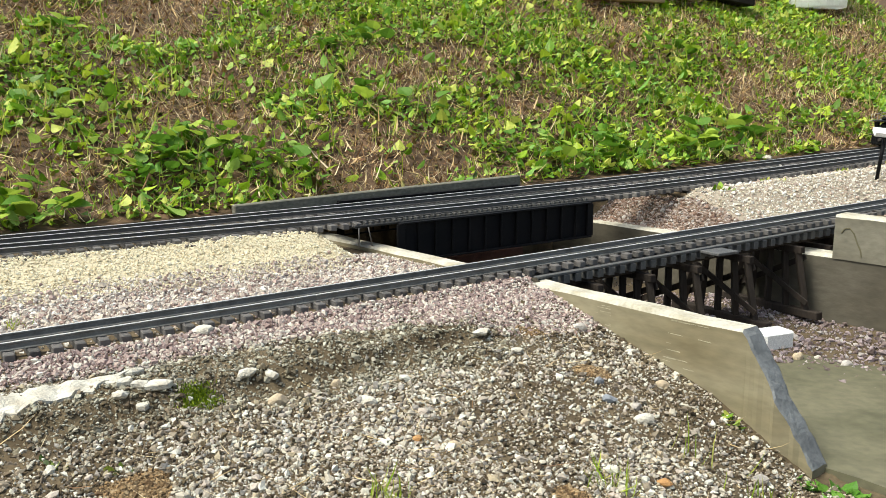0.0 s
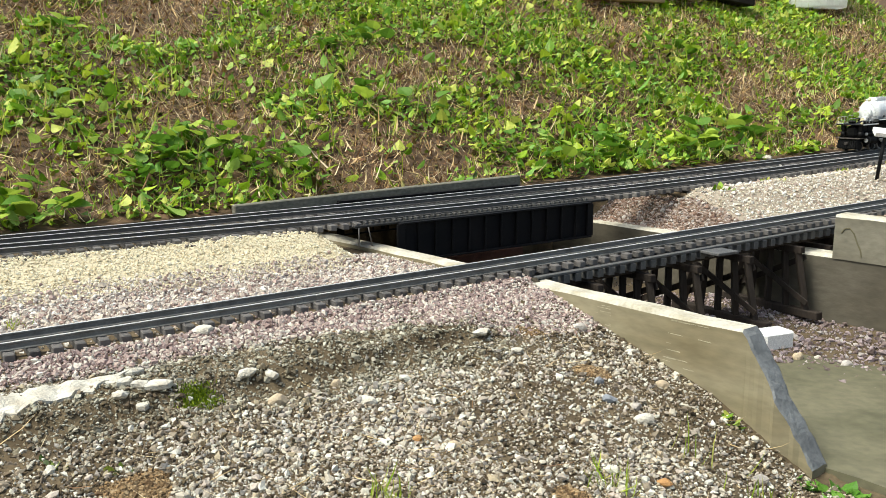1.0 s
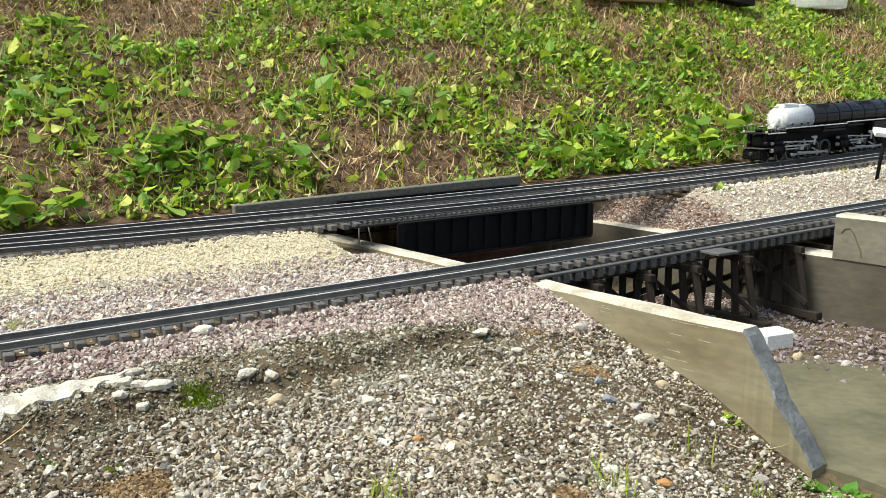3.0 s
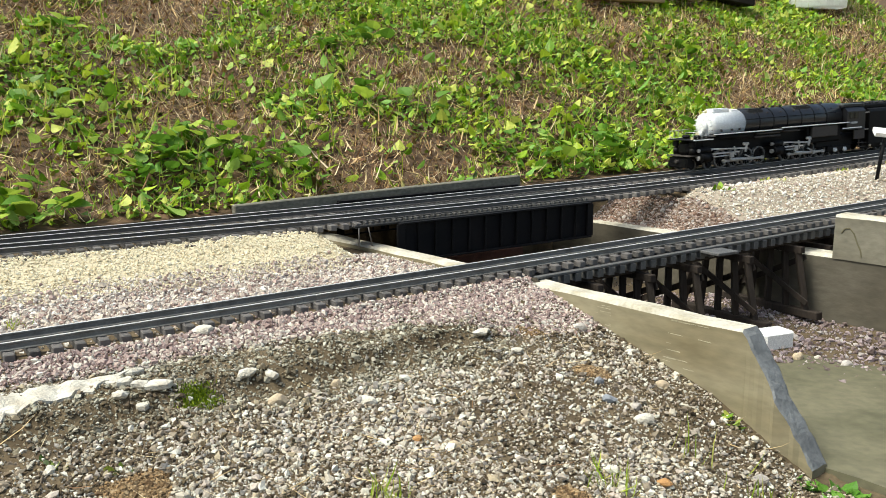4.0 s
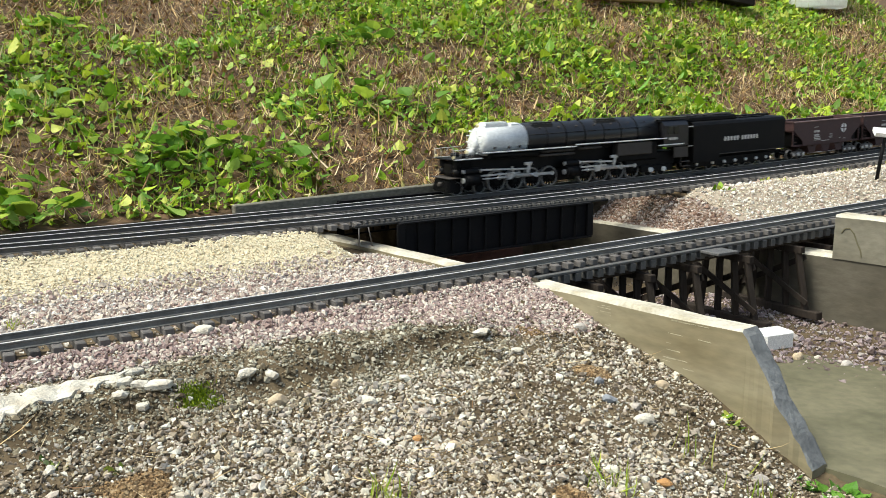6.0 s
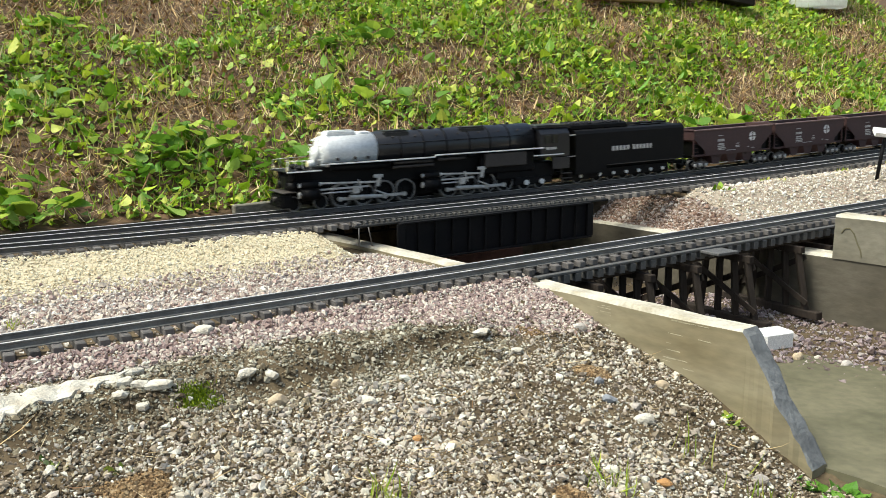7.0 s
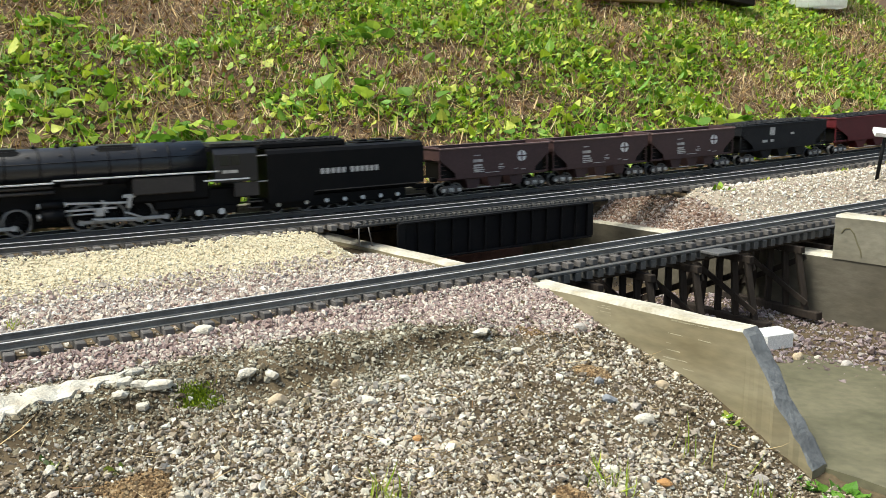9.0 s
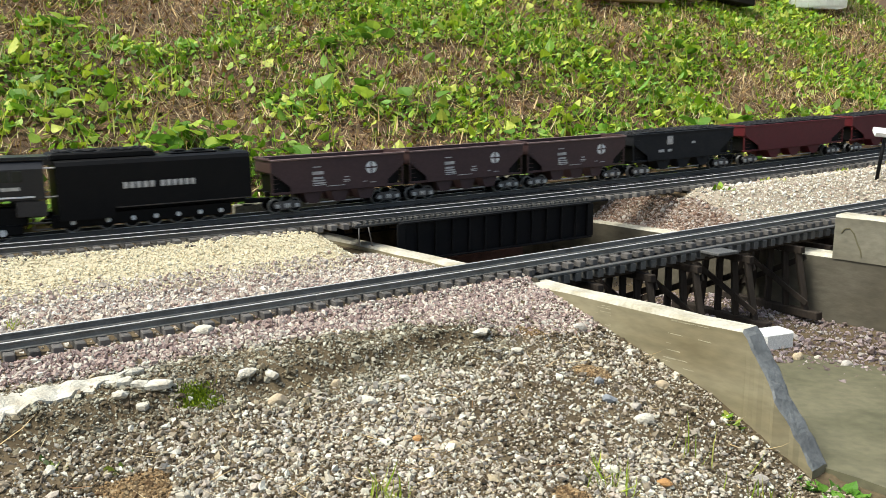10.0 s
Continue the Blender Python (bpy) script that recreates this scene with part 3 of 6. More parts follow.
# ---- timber trestle under the near track ----
def trestle():
    t = tagged(new("timber_trestle"), "dark stained timber trestle bridge carrying the near track", "bridge")
    s0, s1 = 0.775, 1.64
    zb = lambda s: z_near(s) - RAIL_H - TIE_H
    for e in (NEAR_C - 0.052, NEAR_C + 0.052):
        bm = bmesh.new()
        beam(bm, near_pt(s0, e, zb(s0) - 0.001), near_pt(s1, e, zb(s1) - 0.001), 0.011, 0.004, 0.0006)
        part("guard_timber", bm, M_DECK, t)
    bm = bmesh.new()
    box(bm, 0, 0, -0.0075, 0.0125, 0.116, 0.014, 0.0008)
    me = bpy.data.meshes.new("deck_tie")
    bm.to_mesh(me)
    bm.free()
    me.materials.append(M_DECK)
    n = int((s1 - s0) / 0.0245)
    for i in range(n):
        s = s0 + (i + 0.5) * 0.0245
        share("deck_tie", me, t, Matrix.Translation(near_pt(s, NEAR_C, zb(s) - 0.003)) @ pose(0, 0, 0, 0, 0, NANG))
    for e in (NEAR_C - 0.03, NEAR_C, NEAR_C + 0.03):
        bm = bmesh.new()
        beam(bm, near_pt(s0, e, zb(s0) - 0.022), near_pt(s1, e, zb(s1) - 0.022), 0.012, 0.012, 0.001)
        part("stringer", bm, M_TIMBER, t)
    # refuge platform
    bm = bmesh.new()
    sp = 1.175
    box(bm, 0, 0, 0, 0.055, 0.05, 0.005, 0.0008, Matrix.Translation(near_pt(sp, NEAR_C - 0.075, zb(sp) - 0.004)) @ pose(0, 0, 0, 0, 0, NANG))
    part("platform", bm, M_DECK, t)
    bearings = (1.52, 1.60)                  # sills on top of the channel wall
    for s in bearings:
        bm = bmesh.new()
        beam(bm, near_pt(s, NEAR_C - 0.07, zb(s) - 0.044), near_pt(s, NEAR_C + 0.07, zb(s) - 0.044), 0.016, 0.016, 0.001)
        part("bearing_sill", bm, M_TIMBER, t)
    for s in (0.895, 1.015, 1.13, 1.27, 1.42):
        zt = zb(s) - 0.026
        bm = bmesh.new()
        beam(bm, near_pt(s, NEAR_C - 0.075, zt - 0.006), near_pt(s, NEAR_C + 0.075, zt - 0.006), 0.013, 0.013, 0.001)
        part("cap_beam", bm, M_TIMBER, t)
        foot = float(ground_z(*near_pt(s, NEAR_C).xy)) + 0.008
        for e, lean in ((-0.064, -0.026), (-0.034, -0.010), (0.0, 0.0), (0.034, 0.010), (0.064, 0.026)):
            bm = bmesh.new()
            beam(bm, near_pt(s, NEAR_C + e, zt - 0.012), near_pt(s, NEAR_C + e + lean, foot), 0.0115, 0.0115, 0.001)
            part("post", bm, M_TIMBER, t)
        bm = bmesh.new()
        beam(bm, near_pt(s, NEAR_C - 0.122, foot), near_pt(s, NEAR_C + 0.112, foot), 0.018, 0.016, 0.0015)
        part("sill", bm, M_TIMBER, t)
        zm = zt - 0.012
        for sgn in (-1, 1):
            bm = bmesh.new()
            off = 0.0095 * sgn
            beam(bm, near_pt(s + off, NEAR_C - sgn * 0.075, zm - 0.008), near_pt(s + off, NEAR_C + sgn * 0.098, foot + 0.022), 0.004, 0.011, 0.0006)
            part("cross_brace", bm, M_TIMBER, t)
    return t


trestle()
# ---- loose stones ----
PHI = (1 + 5 ** 0.5) / 2
ICO_V = np.array([(-1, PHI, 0), (1, PHI, 0), (-1, -PHI, 0), (1, -PHI, 0), (0, -1, PHI), (0, 1, PHI), (0, -1, -PHI), (0, 1, -PHI), (PHI, 0, -1), (PHI, 0, 1), (-PHI, 0, -1), (-PHI, 0, 1)]) / 1.902
ICO_F = np.array([(0, 11, 5), (0, 5, 1), (0, 1, 7), (0, 7, 10), (0, 10, 11), (1, 5, 9), (5, 11, 4), (11, 10, 2), (10, 7, 6), (7, 1, 8),
                  (3, 9, 4), (3, 4, 2), (3, 2, 6), (3, 6, 8), (3, 8, 9), (4, 9, 5), (2, 4, 11), (6, 2, 10), (8, 6, 7), (9, 8, 1)])


def turns(n, rs, upright=0.0):
    """n random rotation matrices; upright: how far they keep to the vertical."""
    a = rs.uniform(0, 2 * np.pi, n)
    tx, ty = rs.normal(0, 1, n) * (1 - upright) * 1.5, rs.normal(0, 1, n) * (1 - upright) * 1.5
    ca, sa, cx, sx, cy, sy = np.cos(a), np.sin(a), np.cos(tx), np.sin(tx), np.cos(ty), np.sin(ty)
    z, o = np.zeros(n), np.ones(n)
    rz = np.stack([np.stack([ca, -sa, z], 1), np.stack([sa, ca, z], 1), np.stack([z, z, o], 1)], 1)
    rx = np.stack([np.stack([o, z, z], 1), np.stack([z, cx, -sx], 1), np.stack([z, sx, cx], 1)], 1)
    ry = np.stack([np.stack([cy, z, sy], 1), np.stack([z, o, z], 1), np.stack([-sy, z, cy], 1)], 1)
    return rz @ rx @ ry


def merged(name, tv, tf, place, rot, scl, material, label, category, smooth_faces=False, jitter=0.0, rs=None):
    """Many copies of one small template in one mesh."""
    n = len(place)
    v = np.repeat(tv[None], n, 0)
    if jitter:
        v = v * (1 + rs.uniform(-jitter, jitter, (n, len(tv), 1)))
    v = v * scl[:, None, :]
    v = np.einsum("nij,nkj->nki", rot, v) + place[:, None, :]
    f = (tf[None] + (np.arange(n) * len(tv))[:, None, None]).reshape(-1, tf.shape[1])
    me = bpy.data.meshes.new(name)
    nv, nf, k = n * len(tv), len(f), tf.shape[1]
    me.vertices.add(nv)
    me.vertices.foreach_set("co", v.astype(np.float32).ravel())
    me.loops.add(nf * k)
    me.loops.foreach_set("vertex_index", f.astype(np.int32).ravel())
    me.polygons.add(nf)
    me.polygons.foreach_set("loop_start", np.arange(0, nf * k, k, dtype=np.int32))
    me.polygons.foreach_set("use_smooth", np.full(nf, smooth_faces, bool))
    me.update(calc_edges=True)
    me.validate()
    me.materials.append(material)
    return tagged(new(name, me), label, category, kind="stuff")


# ---- the train; x runs back from the pilot, y away from the near side, z up from the rail head ----
TRAIN, SPIN = [], []
M_SILVER = mat("silver_paint", (0.90, 0.91, 0.90), 0.34, metal=0.12, vary=(0.62, 0.65, 0.64), scale=30, amount=0.3, bump=0.03)
M_GLOSS = mat("gloss_black", (0.010, 0.010, 0.012), 0.34, vary=(0.020, 0.020, 0.022), scale=30, amount=0.6, bump=0.02)
M_GLOSS.node_tree.nodes["Principled BSDF"].inputs["Specular IOR Level"].default_value = 0.65
M_STEEL = mat("bright_steel", (0.72, 0.71, 0.69), 0.42, metal=0.45, vary=(0.26, 0.25, 0.24), scale=60, amount=0.5, bump=0.04)
M_TYRE = mat("wheel_tyre", (0.30, 0.29, 0.28), 0.45, metal=0.6, vary=(0.1, 0.1, 0.1), scale=60, amount=0.5, bump=0.04)
M_WHITE_PAINT = mat("white_paint", (0.88, 0.88, 0.86), 0.5, scale=60, amount=0.2, vary=(0.6, 0.6, 0.58), bump=0.02)
M_SOOT = mat("sooty_brown", (0.045, 0.038, 0.033), 0.6, vary=(0.06, 0.05, 0.042), scale=40, amount=0.6, bump=0.1)
M_COAL = mat("coal", (0.02, 0.02, 0.022), 0.55, island=[(0.012, 0.012, 0.013), (0.035, 0.035, 0.037), (0.022, 0.022, 0.024)], scale=80, amount=0.4, vary=(0.05, 0.05, 0.052), bump=0.5)
M_BROWN = mat("oxide_brown_paint", (0.068, 0.034, 0.034), 0.55, vary=(0.052, 0.028, 0.028), scale=30, amount=0.5, bump=0.05)
M_RED = mat("oxide_red_paint", (0.12, 0.012, 0.017), 0.5, vary=(0.09, 0.011, 0.014), scale=30, amount=0.5, bump=0.05)
M_CARBLACK = mat("car_black_paint", (0.018, 0.019, 0.022), 0.5, vary=(0.03, 0.03, 0.032), scale=30, amount=0.5, bump=0.05)
M_TRUCK = mat("truck_frame", (0.11, 0.10, 0.095), 0.6, vary=(0.06, 0.05, 0.045), scale=60, amount=0.6, bump=0.1)
M_GLASS = mat("dark_glass", (0.03, 0.035, 0.03), 0.08, scale=10, amount=0.1, bump=0)
M_LAMP = mat("lamp_lens", (0.75, 0.68, 0.40), 0.2, scale=10, amount=0.2, bump=0)


def lathe(bm, prof, seg=28, m=None, mi=0):
    """Turn an (x, r) outline about the x axis."""
    rings = []
    for x, r in prof:
        ring = [bm.verts.new((x, r * math.cos(2 * math.pi * k / seg), r * math.sin(2 * math.pi * k / seg))) for k in range(seg)]
        rings.append(ring)
    fs = []
    for a, b in zip(rings, rings[1:]):
        for k in range(seg):
            f = bm.faces.new((a[k], a[(k + 1) % seg], b[(k + 1) % seg], b[k]))
            f.smooth = True
            fs.append(f)
    fs.append(bm.faces.new(rings[0][::-1]))
    fs.append(bm.faces.new(rings[-1]))
    for f in fs:
        f.material_index = mi
    bmesh.ops.recalc_face_normals(bm, faces=fs)
    if m is not None:
        bmesh.ops.transform(bm, matrix=m, verts=[v for r in rings for v in r])


def wheel_mesh(name, r, spokes, hub=0.3, white_hub=False):
    """A wheel about its y axis, outer face towards -y."""
    bm = bmesh.new()
    n = 32
    def ring(r0, r1, y0, y1, mi):
        vs = []
        for rr, yy in ((r1, y0), (r1, y1), (r0, y1), (r0, y0)):
            vs.append([bm.verts.new((rr * math.cos(2 * math.pi * k / n), yy, rr * math.sin(2 * math.pi * k / n))) for k in range(n)])
        fs = []
        for q in range(4):
            a, b = vs[q], vs[(q + 1) % 4]
            for k in range(n):
                fs.append(bm.faces.new((a[k], a[(k + 1) % n], b[(k + 1) % n], b[k])))
        for f in fs:
            f.material_index = mi
        bmesh.ops.recalc_face_normals(bm, faces=fs)
    ring(r * 0.86, r, -0.003, 0.003, 1)
    ring(r * 0.86, r * 1.06, 0.003, 0.0042, 1)
    if spokes:
        for k in range(spokes):
            a = 2 * math.pi * k / spokes
            beam(bm, (r * 0.2 * math.cos(a), 0, r * 0.2 * math.sin(a)), (r * 0.9 * math.cos(a), 0, r * 0.9 * math.sin(a)), 0.003, 0.0022)
        prism(bm, [(r * 0.84 * math.cos(t), r * 0.84 * math.sin(t)) for t in np.linspace(math.radians(205), math.radians(335), 9)], -0.002, 0.002)
    else:
        rod(bm, (0, -0.0012, 0), (0, 0.002, 0), r * 0.87, n)
    rod(bm, (0, -0.0042, 0), (0, 0.003, 0), r * hub, 18, mi=2 if white_hub else 0)
    me = bpy.data.meshes.new(name)
    bm.to_mesh(me)
    bm.free()
    for mm in (M_BLACK, M_TYRE, M_WHITE_PAINT):
        me.materials.append(mm)
    return me


DRIVER, LEAD = wheel_mesh("driving_wheel", 0.0250, 14, 0.26), wheel_mesh("leading_wheel", 0.0155, 0, 0.42)
TRAIL, SMALL = wheel_mesh("trailing_wheel", 0.0165, 0, 0.30), wheel_mesh("wheel", 0.0145, 0, 0.38)


def add_wheels(thing, me, name, xs, r, y=0.0225):
    for x in xs:
        for side in (-1, 1):
            base = Matrix.Translation((x, side * y, r)) @ (Matrix.Identity(4) if side < 0 else Matrix.Rotation(math.pi, 4, "Z"))
            ob = share(name, me, thing, base)
            # the far side's wheel faces away, so it turns the other way about its own axis
            SPIN.append((ob, base, r, ("wheel", -side)))


def rod_part(thing, name, bm, base, crank, side, phase=0.0):
    ob = part(name, bm, M_STEEL, thing)
    ob.matrix_basis = base
    SPIN.append((ob, base, 0.0250, ("crank", crank, phase)))


def engine_unit(thing, x0, cyl_x):
    """Four coupled axles from x0 with cylinders in front, rods and valve gear."""
    pitch = 0.0512
    xs = [x0 + pitch * k for k in range(4)]
    add_wheels(thing, DRIVER, "driving_wheel", xs, 0.0250)
    bm = bmesh.new()
    box(bm, (x0 + xs[-1]) / 2, 0, 0.034, pitch * 4.2, 0.026, 0.030, 0.002)
    part("engine_frame", bm, M_BLACK, thing)
    for side in (-1, 1):
        ph = 0.0 if side < 0 else math.pi / 2
        bm = bmesh.new()
        rod(bm, (cyl_x - 0.019, side * 0.041, 0.034), (cyl_x + 0.019, side * 0.041, 0.034), 0.0125, 20)
        rod(bm, (cyl_x - 0.021, side * 0.041, 0.034), (cyl_x - 0.018, side * 0.041, 0.034), 0.0138, 20)
        rod(bm, (cyl_x + 0.017, side * 0.041, 0.034), (cyl_x + 0.020, side * 0.041, 0.034), 0.0138, 20)
        rod(bm, (cyl_x - 0.020, side * 0.038, 0.054), (cyl_x + 0.020, side * 0.038, 0.054), 0.0085, 18)
        box(bm, cyl_x, side * 0.034, 0.045, 0.036, 0.018, 0.03, 0.003)
        cyl = part("cylinder", bm, M_BLACK, thing)
        for xx, zz, rr in ((-0.0225, 0.034, 0.0062), (-0.0215, 0.054, 0.0048), (0.0225, 0.054, 0.0045)):
            bm = bmesh.new()
            rod(bm, (cyl_x + xx - 0.0025, side * 0.041, zz), (cyl_x + xx + 0.0025, side * 0.041, zz), rr, 14)
            part("cylinder_cover", bm, M_STEEL, cyl)
        # guides, piston rod, valve gear
        bm = bmesh.new()
        beam(bm, (cyl_x + 0.02, side * 0.041, 0.042), (x0 + pitch * 1.1, side * 0.041, 0.042), 0.004, 0.004, 0.0005)
        part("crosshead_guide", bm, M_STEEL, thing)
        bm = bmesh.new()
        rod(bm, (cyl_x + 0.02, side * 0.041, 0.034), (x0 + 0.03, side * 0.041, 0.034), 0.0018, 8)
        box(bm, x0 + 0.026, side * 0.041, 0.036, 0.016, 0.006, 0.016, 0.001)
        part("piston_rod", bm, M_STEEL, thing)
        bm = bmesh.new()
        beam(bm, (cyl_x + 0.018, side * 0.043, 0.056), (x0 + pitch * 1.55, side * 0.043, 0.050), 0.003, 0.004, 0.0005)
        beam(bm, (x0 + pitch * 1.5, side * 0.044, 0.040), (x0 + pitch * 1.62, side * 0.044, 0.064), 0.003, 0.008, 0.0008)
        beam(bm, (x0 + pitch * 0.75, side * 0.044, 0.034), (x0 + pitch * 0.62, side * 0.044, 0.058), 0.003, 0.0032, 0.0005)
        box(bm, x0 + pitch * 1.55, side * 0.042, 0.062, 0.022, 0.005, 0.007, 0.001)
        part("valve_gear", bm, M_STEEL, thing)
        crank = 0.0098
        bm = bmesh.new()
        beam(bm, (0, 0, 0), (pitch * 3, 0, 0), 0.0035, 0.0066, 0.0008)
        for k in range(4):
            rod(bm, (pitch * k, -0.0022, 0), (pitch * k, 0.0022, 0), 0.0052, 14)
        rod_part(thing, "side_rod", bm, Matrix.Translation((x0, side * 0.0305, 0.0250)), crank, side, ph)
        bm = bmesh.new()
        beam(bm, (0, 0, 0), (-pitch * 1.62, 0, 0.004), 0.0035, 0.0080, 0.0008)
        rod(bm, (0, -0.003, 0), (0, 0.003, 0), 0.006, 14)
        rod_part(thing, "main_rod", bm, Matrix.Translation((x0 + pitch * 2, side * 0.0355, 0.0250)), crank, side, ph)
        bm = bmesh.new()
        beam(bm, (0, 0, 0), (-pitch * 0.55, 0, 0.011), 0.0025, 0.0032, 0.0005)
        rod_part(thing, "eccentric_rod", bm, Matrix.Translation((x0 + pitch * 2, side * 0.040, 0.0250)), crank * 0.5, side, ph)
        for k in range(4):                      # brake shoes and hangers
            bm = bmesh.new()
            box(bm, xs[k] + pitch * 0.5, side * 0.024, 0.022, 0.004, 0.004, 0.030, 0.001)
            part("brake_hanger", bm, M_BLACK, thing)


def locomotive():
    t = tagged(new("steam_locomotive"), "black articulated steam locomotive with silver smokebox and steel rods", "locomotive")
    # pilot and front deck
    bm = bmesh.new()
    prism(bm, [(0.037, 0.009), (0.060, 0.008), (0.064, 0.036), (0.046, 0.038), (0.041, 0.035)], -0.034, 0.034)
    bmesh.ops.bevel(bm, geom=list(bm.edges), offset=0.003, segments=2, affect="EDGES")
    pilot = part("pilot", bm, M_BLACK, t)
    bm = bmesh.new()
    for k in range(9):
        y = -0.030 + 0.0075 * k
        beam(bm, (0.037, y, 0.012), (0.041, y * 0.95, 0.035), 0.003, 0.003)
    part("pilot_bar", bm, M_BLACK, pilot)
    bm = bmesh.new()
    rod(bm, (0.033, 0, 0.026), (0.046, 0, 0.026), 0.005, 10)
    part("coupler", bm, M_SOOT, t)
    bm = bmesh.new()
    beam(bm, (0.039, 0, 0.0405), (0.072, 0, 0.0405), 0.082, 0.0022, 0.0008)
    part("footboard", bm, M_SOOT, t)
    bm = bmesh.new()
    box(bm, 0.086, 0, 0.0825, 0.074, 0.094, 0.0026, 0.001)
    box(bm, 0.070, 0, 0.060, 0.028, 0.040, 0.036, 0.008)
    box(bm, 0.100, 0, 0.060, 0.050, 0.036, 0.044, 0.004)
    part("front_deck", bm, M_BLACK, t)
    for y in (-0.030, 0.030):                  # air pumps hung below the deck
        bm = bmesh.new()
        rod(bm, (0.064, y, 0.045), (0.064, y, 0.060), 0.0085, 16)
        rod(bm, (0.064, y, 0.060), (0.064, y, 0.0645), 0.0060, 16)
        rod(bm, (0.064, y, 0.0645), (0.064, y, 0.079), 0.0085, 16)
        part("air_pump", bm, M_BLACK, t)
    bm = bmesh.new()
    for side in (-1, 1):
        box(bm, 0.086, side * 0.0480, 0.0828, 0.074, 0.0016, 0.0026, 0.0004)
    part("deck_edge", bm, M_WHITE_PAINT, t, "white painted deck edge")
    bm = bmesh.new()
    for y in (-0.020, 0.020):                  # rounded pump shields
        box(bm, 0.090, y, 0.0885, 0.020, 0.018, 0.010, 0.004)
    part("pump_shield", bm, M_BLACK, t)
    for y in (-0.040, 0.040):
        bm = bmesh.new()
        rod(bm, (0.050, y, 0.088), (0.054, y, 0.088), 0.0034, 12)
        part("marker_lamp", bm, M_LAMP, t, "pale marker lamp")
    bm = bmesh.new()
    for y in (-0.043, 0.043):
        for x in (0.052, 0.068, 0.084, 0.10):
            rod(bm, (x, y, 0.0865), (x, y, 0.104), 0.0007, 6)
        rod(bm, (0.052, y, 0.104), (0.126, y, 0.106), 0.0007, 6)
    part("handrail", bm, M_STEEL, t)
    # boiler
    zc = 0.1165
    bm = bmesh.new()
    lathe(bm, [(0.134, 0.018), (0.136, 0.026), (0.139, 0.033), (0.145, 0.0362), (0.150, 0.0366), (0.260, 0.0368)], 36, Matrix.Translation((0, 0, zc)))
    part("smokebox", bm, M_SILVER, t, "silver painted smokebox")
    bm = bmesh.new()
    lathe(bm, [(0.123, 0.012), (0.125, 0.017), (0.1315, 0.0185)], 28, Matrix.Translation((0, 0, zc - 0.004)))
    rod(bm, (0.121, 0, zc - 0.004), (0.125, 0, zc - 0.004), 0.004, 12)
    for k in range(12):
        a = 2 * math.pi * k / 12
        rod(bm, (0.128, 0.029 * math.cos(a), zc + 0.029 * math.sin(a)), (0.1335, 0.029 * math.cos(a), zc + 0.029 * math.sin(a)), 0.0016, 8)
    part("smokebox_door", bm, M_SILVER, t)
    bm = bmesh.new()
    rod(bm, (0.112, 0, zc - 0.023), (0.130, 0, zc - 0.023), 0.0080, 20)
    hl = part("headlight", bm, M_SILVER, t)
    bm = bmesh.new()
    rod(bm, (0.1105, 0, zc - 0.023), (0.1125, 0, zc - 0.023), 0.0064, 18)
    part("lens", bm, M_LAMP, hl)
    bm = bmesh.new()
    lathe(bm, [(0.2595, 0.0372), (0.2600, 0.0375), (0.420, 0.0378), (0.560, 0.0395), (0.672, 0.0400)], 36, Matrix.Translation((0, 0, zc)))
    part("boiler", bm, M_GLOSS, t)
    for x in (0.315, 0.372, 0.43, 0.49, 0.545, 0.60):
        bm = bmesh.new()
        lathe(bm, [(x, 0.0385 + (x - 0.3) * 0.006), (x + 0.003, 0.0385 + (x - 0.3) * 0.006)], 36, Matrix.Translation((0, 0, zc)))
        part("boiler_band", bm, M_BLACK, t)
    # chimney casing, domes and fittings
    bm = bmesh.new()
    prism(bm, [(0.148, 0.146), (0.222, 0.146), (0.218, 0.1605), (0.152, 0.1605)], -0.015, 0.015)
    bmesh.ops.bevel(bm, geom=list(bm.edges), offset=0.003, segments=2, affect="EDGES")
    part("chimney_casing", bm, M_SILVER, t)
    bm = bmesh.new()
    box(bm, 0.240, 0, 0.1525, 0.026, 0.026, 0.008, 0.002)
    part("feedwater_heater", bm, M_SILVER, t)
    bm = bmesh.new()
    rod(bm, (0.152, -0.02, 0.153), (0.152, 0.02, 0.153), 0.002, 8)
    part("cross_pipe", bm, M_SILVER, t)
    bm = bmesh.new()
    rod(bm, (0.142, 0, 0.150), (0.142, 0, 0.159), 0.005, 14, 0.003)
    part("bell", bm, M_LAMP, t, "brass bell")
    for a, b in ((0.278, 0.346), (0.470, 0.545)):
        bm = bmesh.new()
        prism(bm, [(a, 0.136), (b, 0.136), (b - 0.003, 0.1555), (a + 0.003, 0.1555)], -0.026, 0.026)
        bmesh.ops.bevel(bm, geom=list(bm.edges), offset=0.004, segments=2, affect="EDGES")
        part("sand_dome", bm, M_GLOSS, t)
    for x in (0.37, 0.41, 0.44, 0.585, 0.62):
        bm = bmesh.new()
        rod(bm, (x, 0, 0.152), (x, 0, 0.160), 0.0055, 14, 0.004)
        part("safety_valve", bm, M_BLACK, t)
    bm = bmesh.new()
    rod(bm, (0.26, -0.0395, 0.128), (0.66, -0.042, 0.131), 0.0008, 6)
    rod(bm, (0.26, 0.0395, 0.128), (0.66, 0.042, 0.131), 0.0008, 6)
    for side in (-1, 1):
        for k in range(9):
            rod(bm, (0.28 + 0.045 * k, side * 0.034, 0.128), (0.28 + 0.045 * k, side * 0.0402, 0.1285), 0.0011, 6)
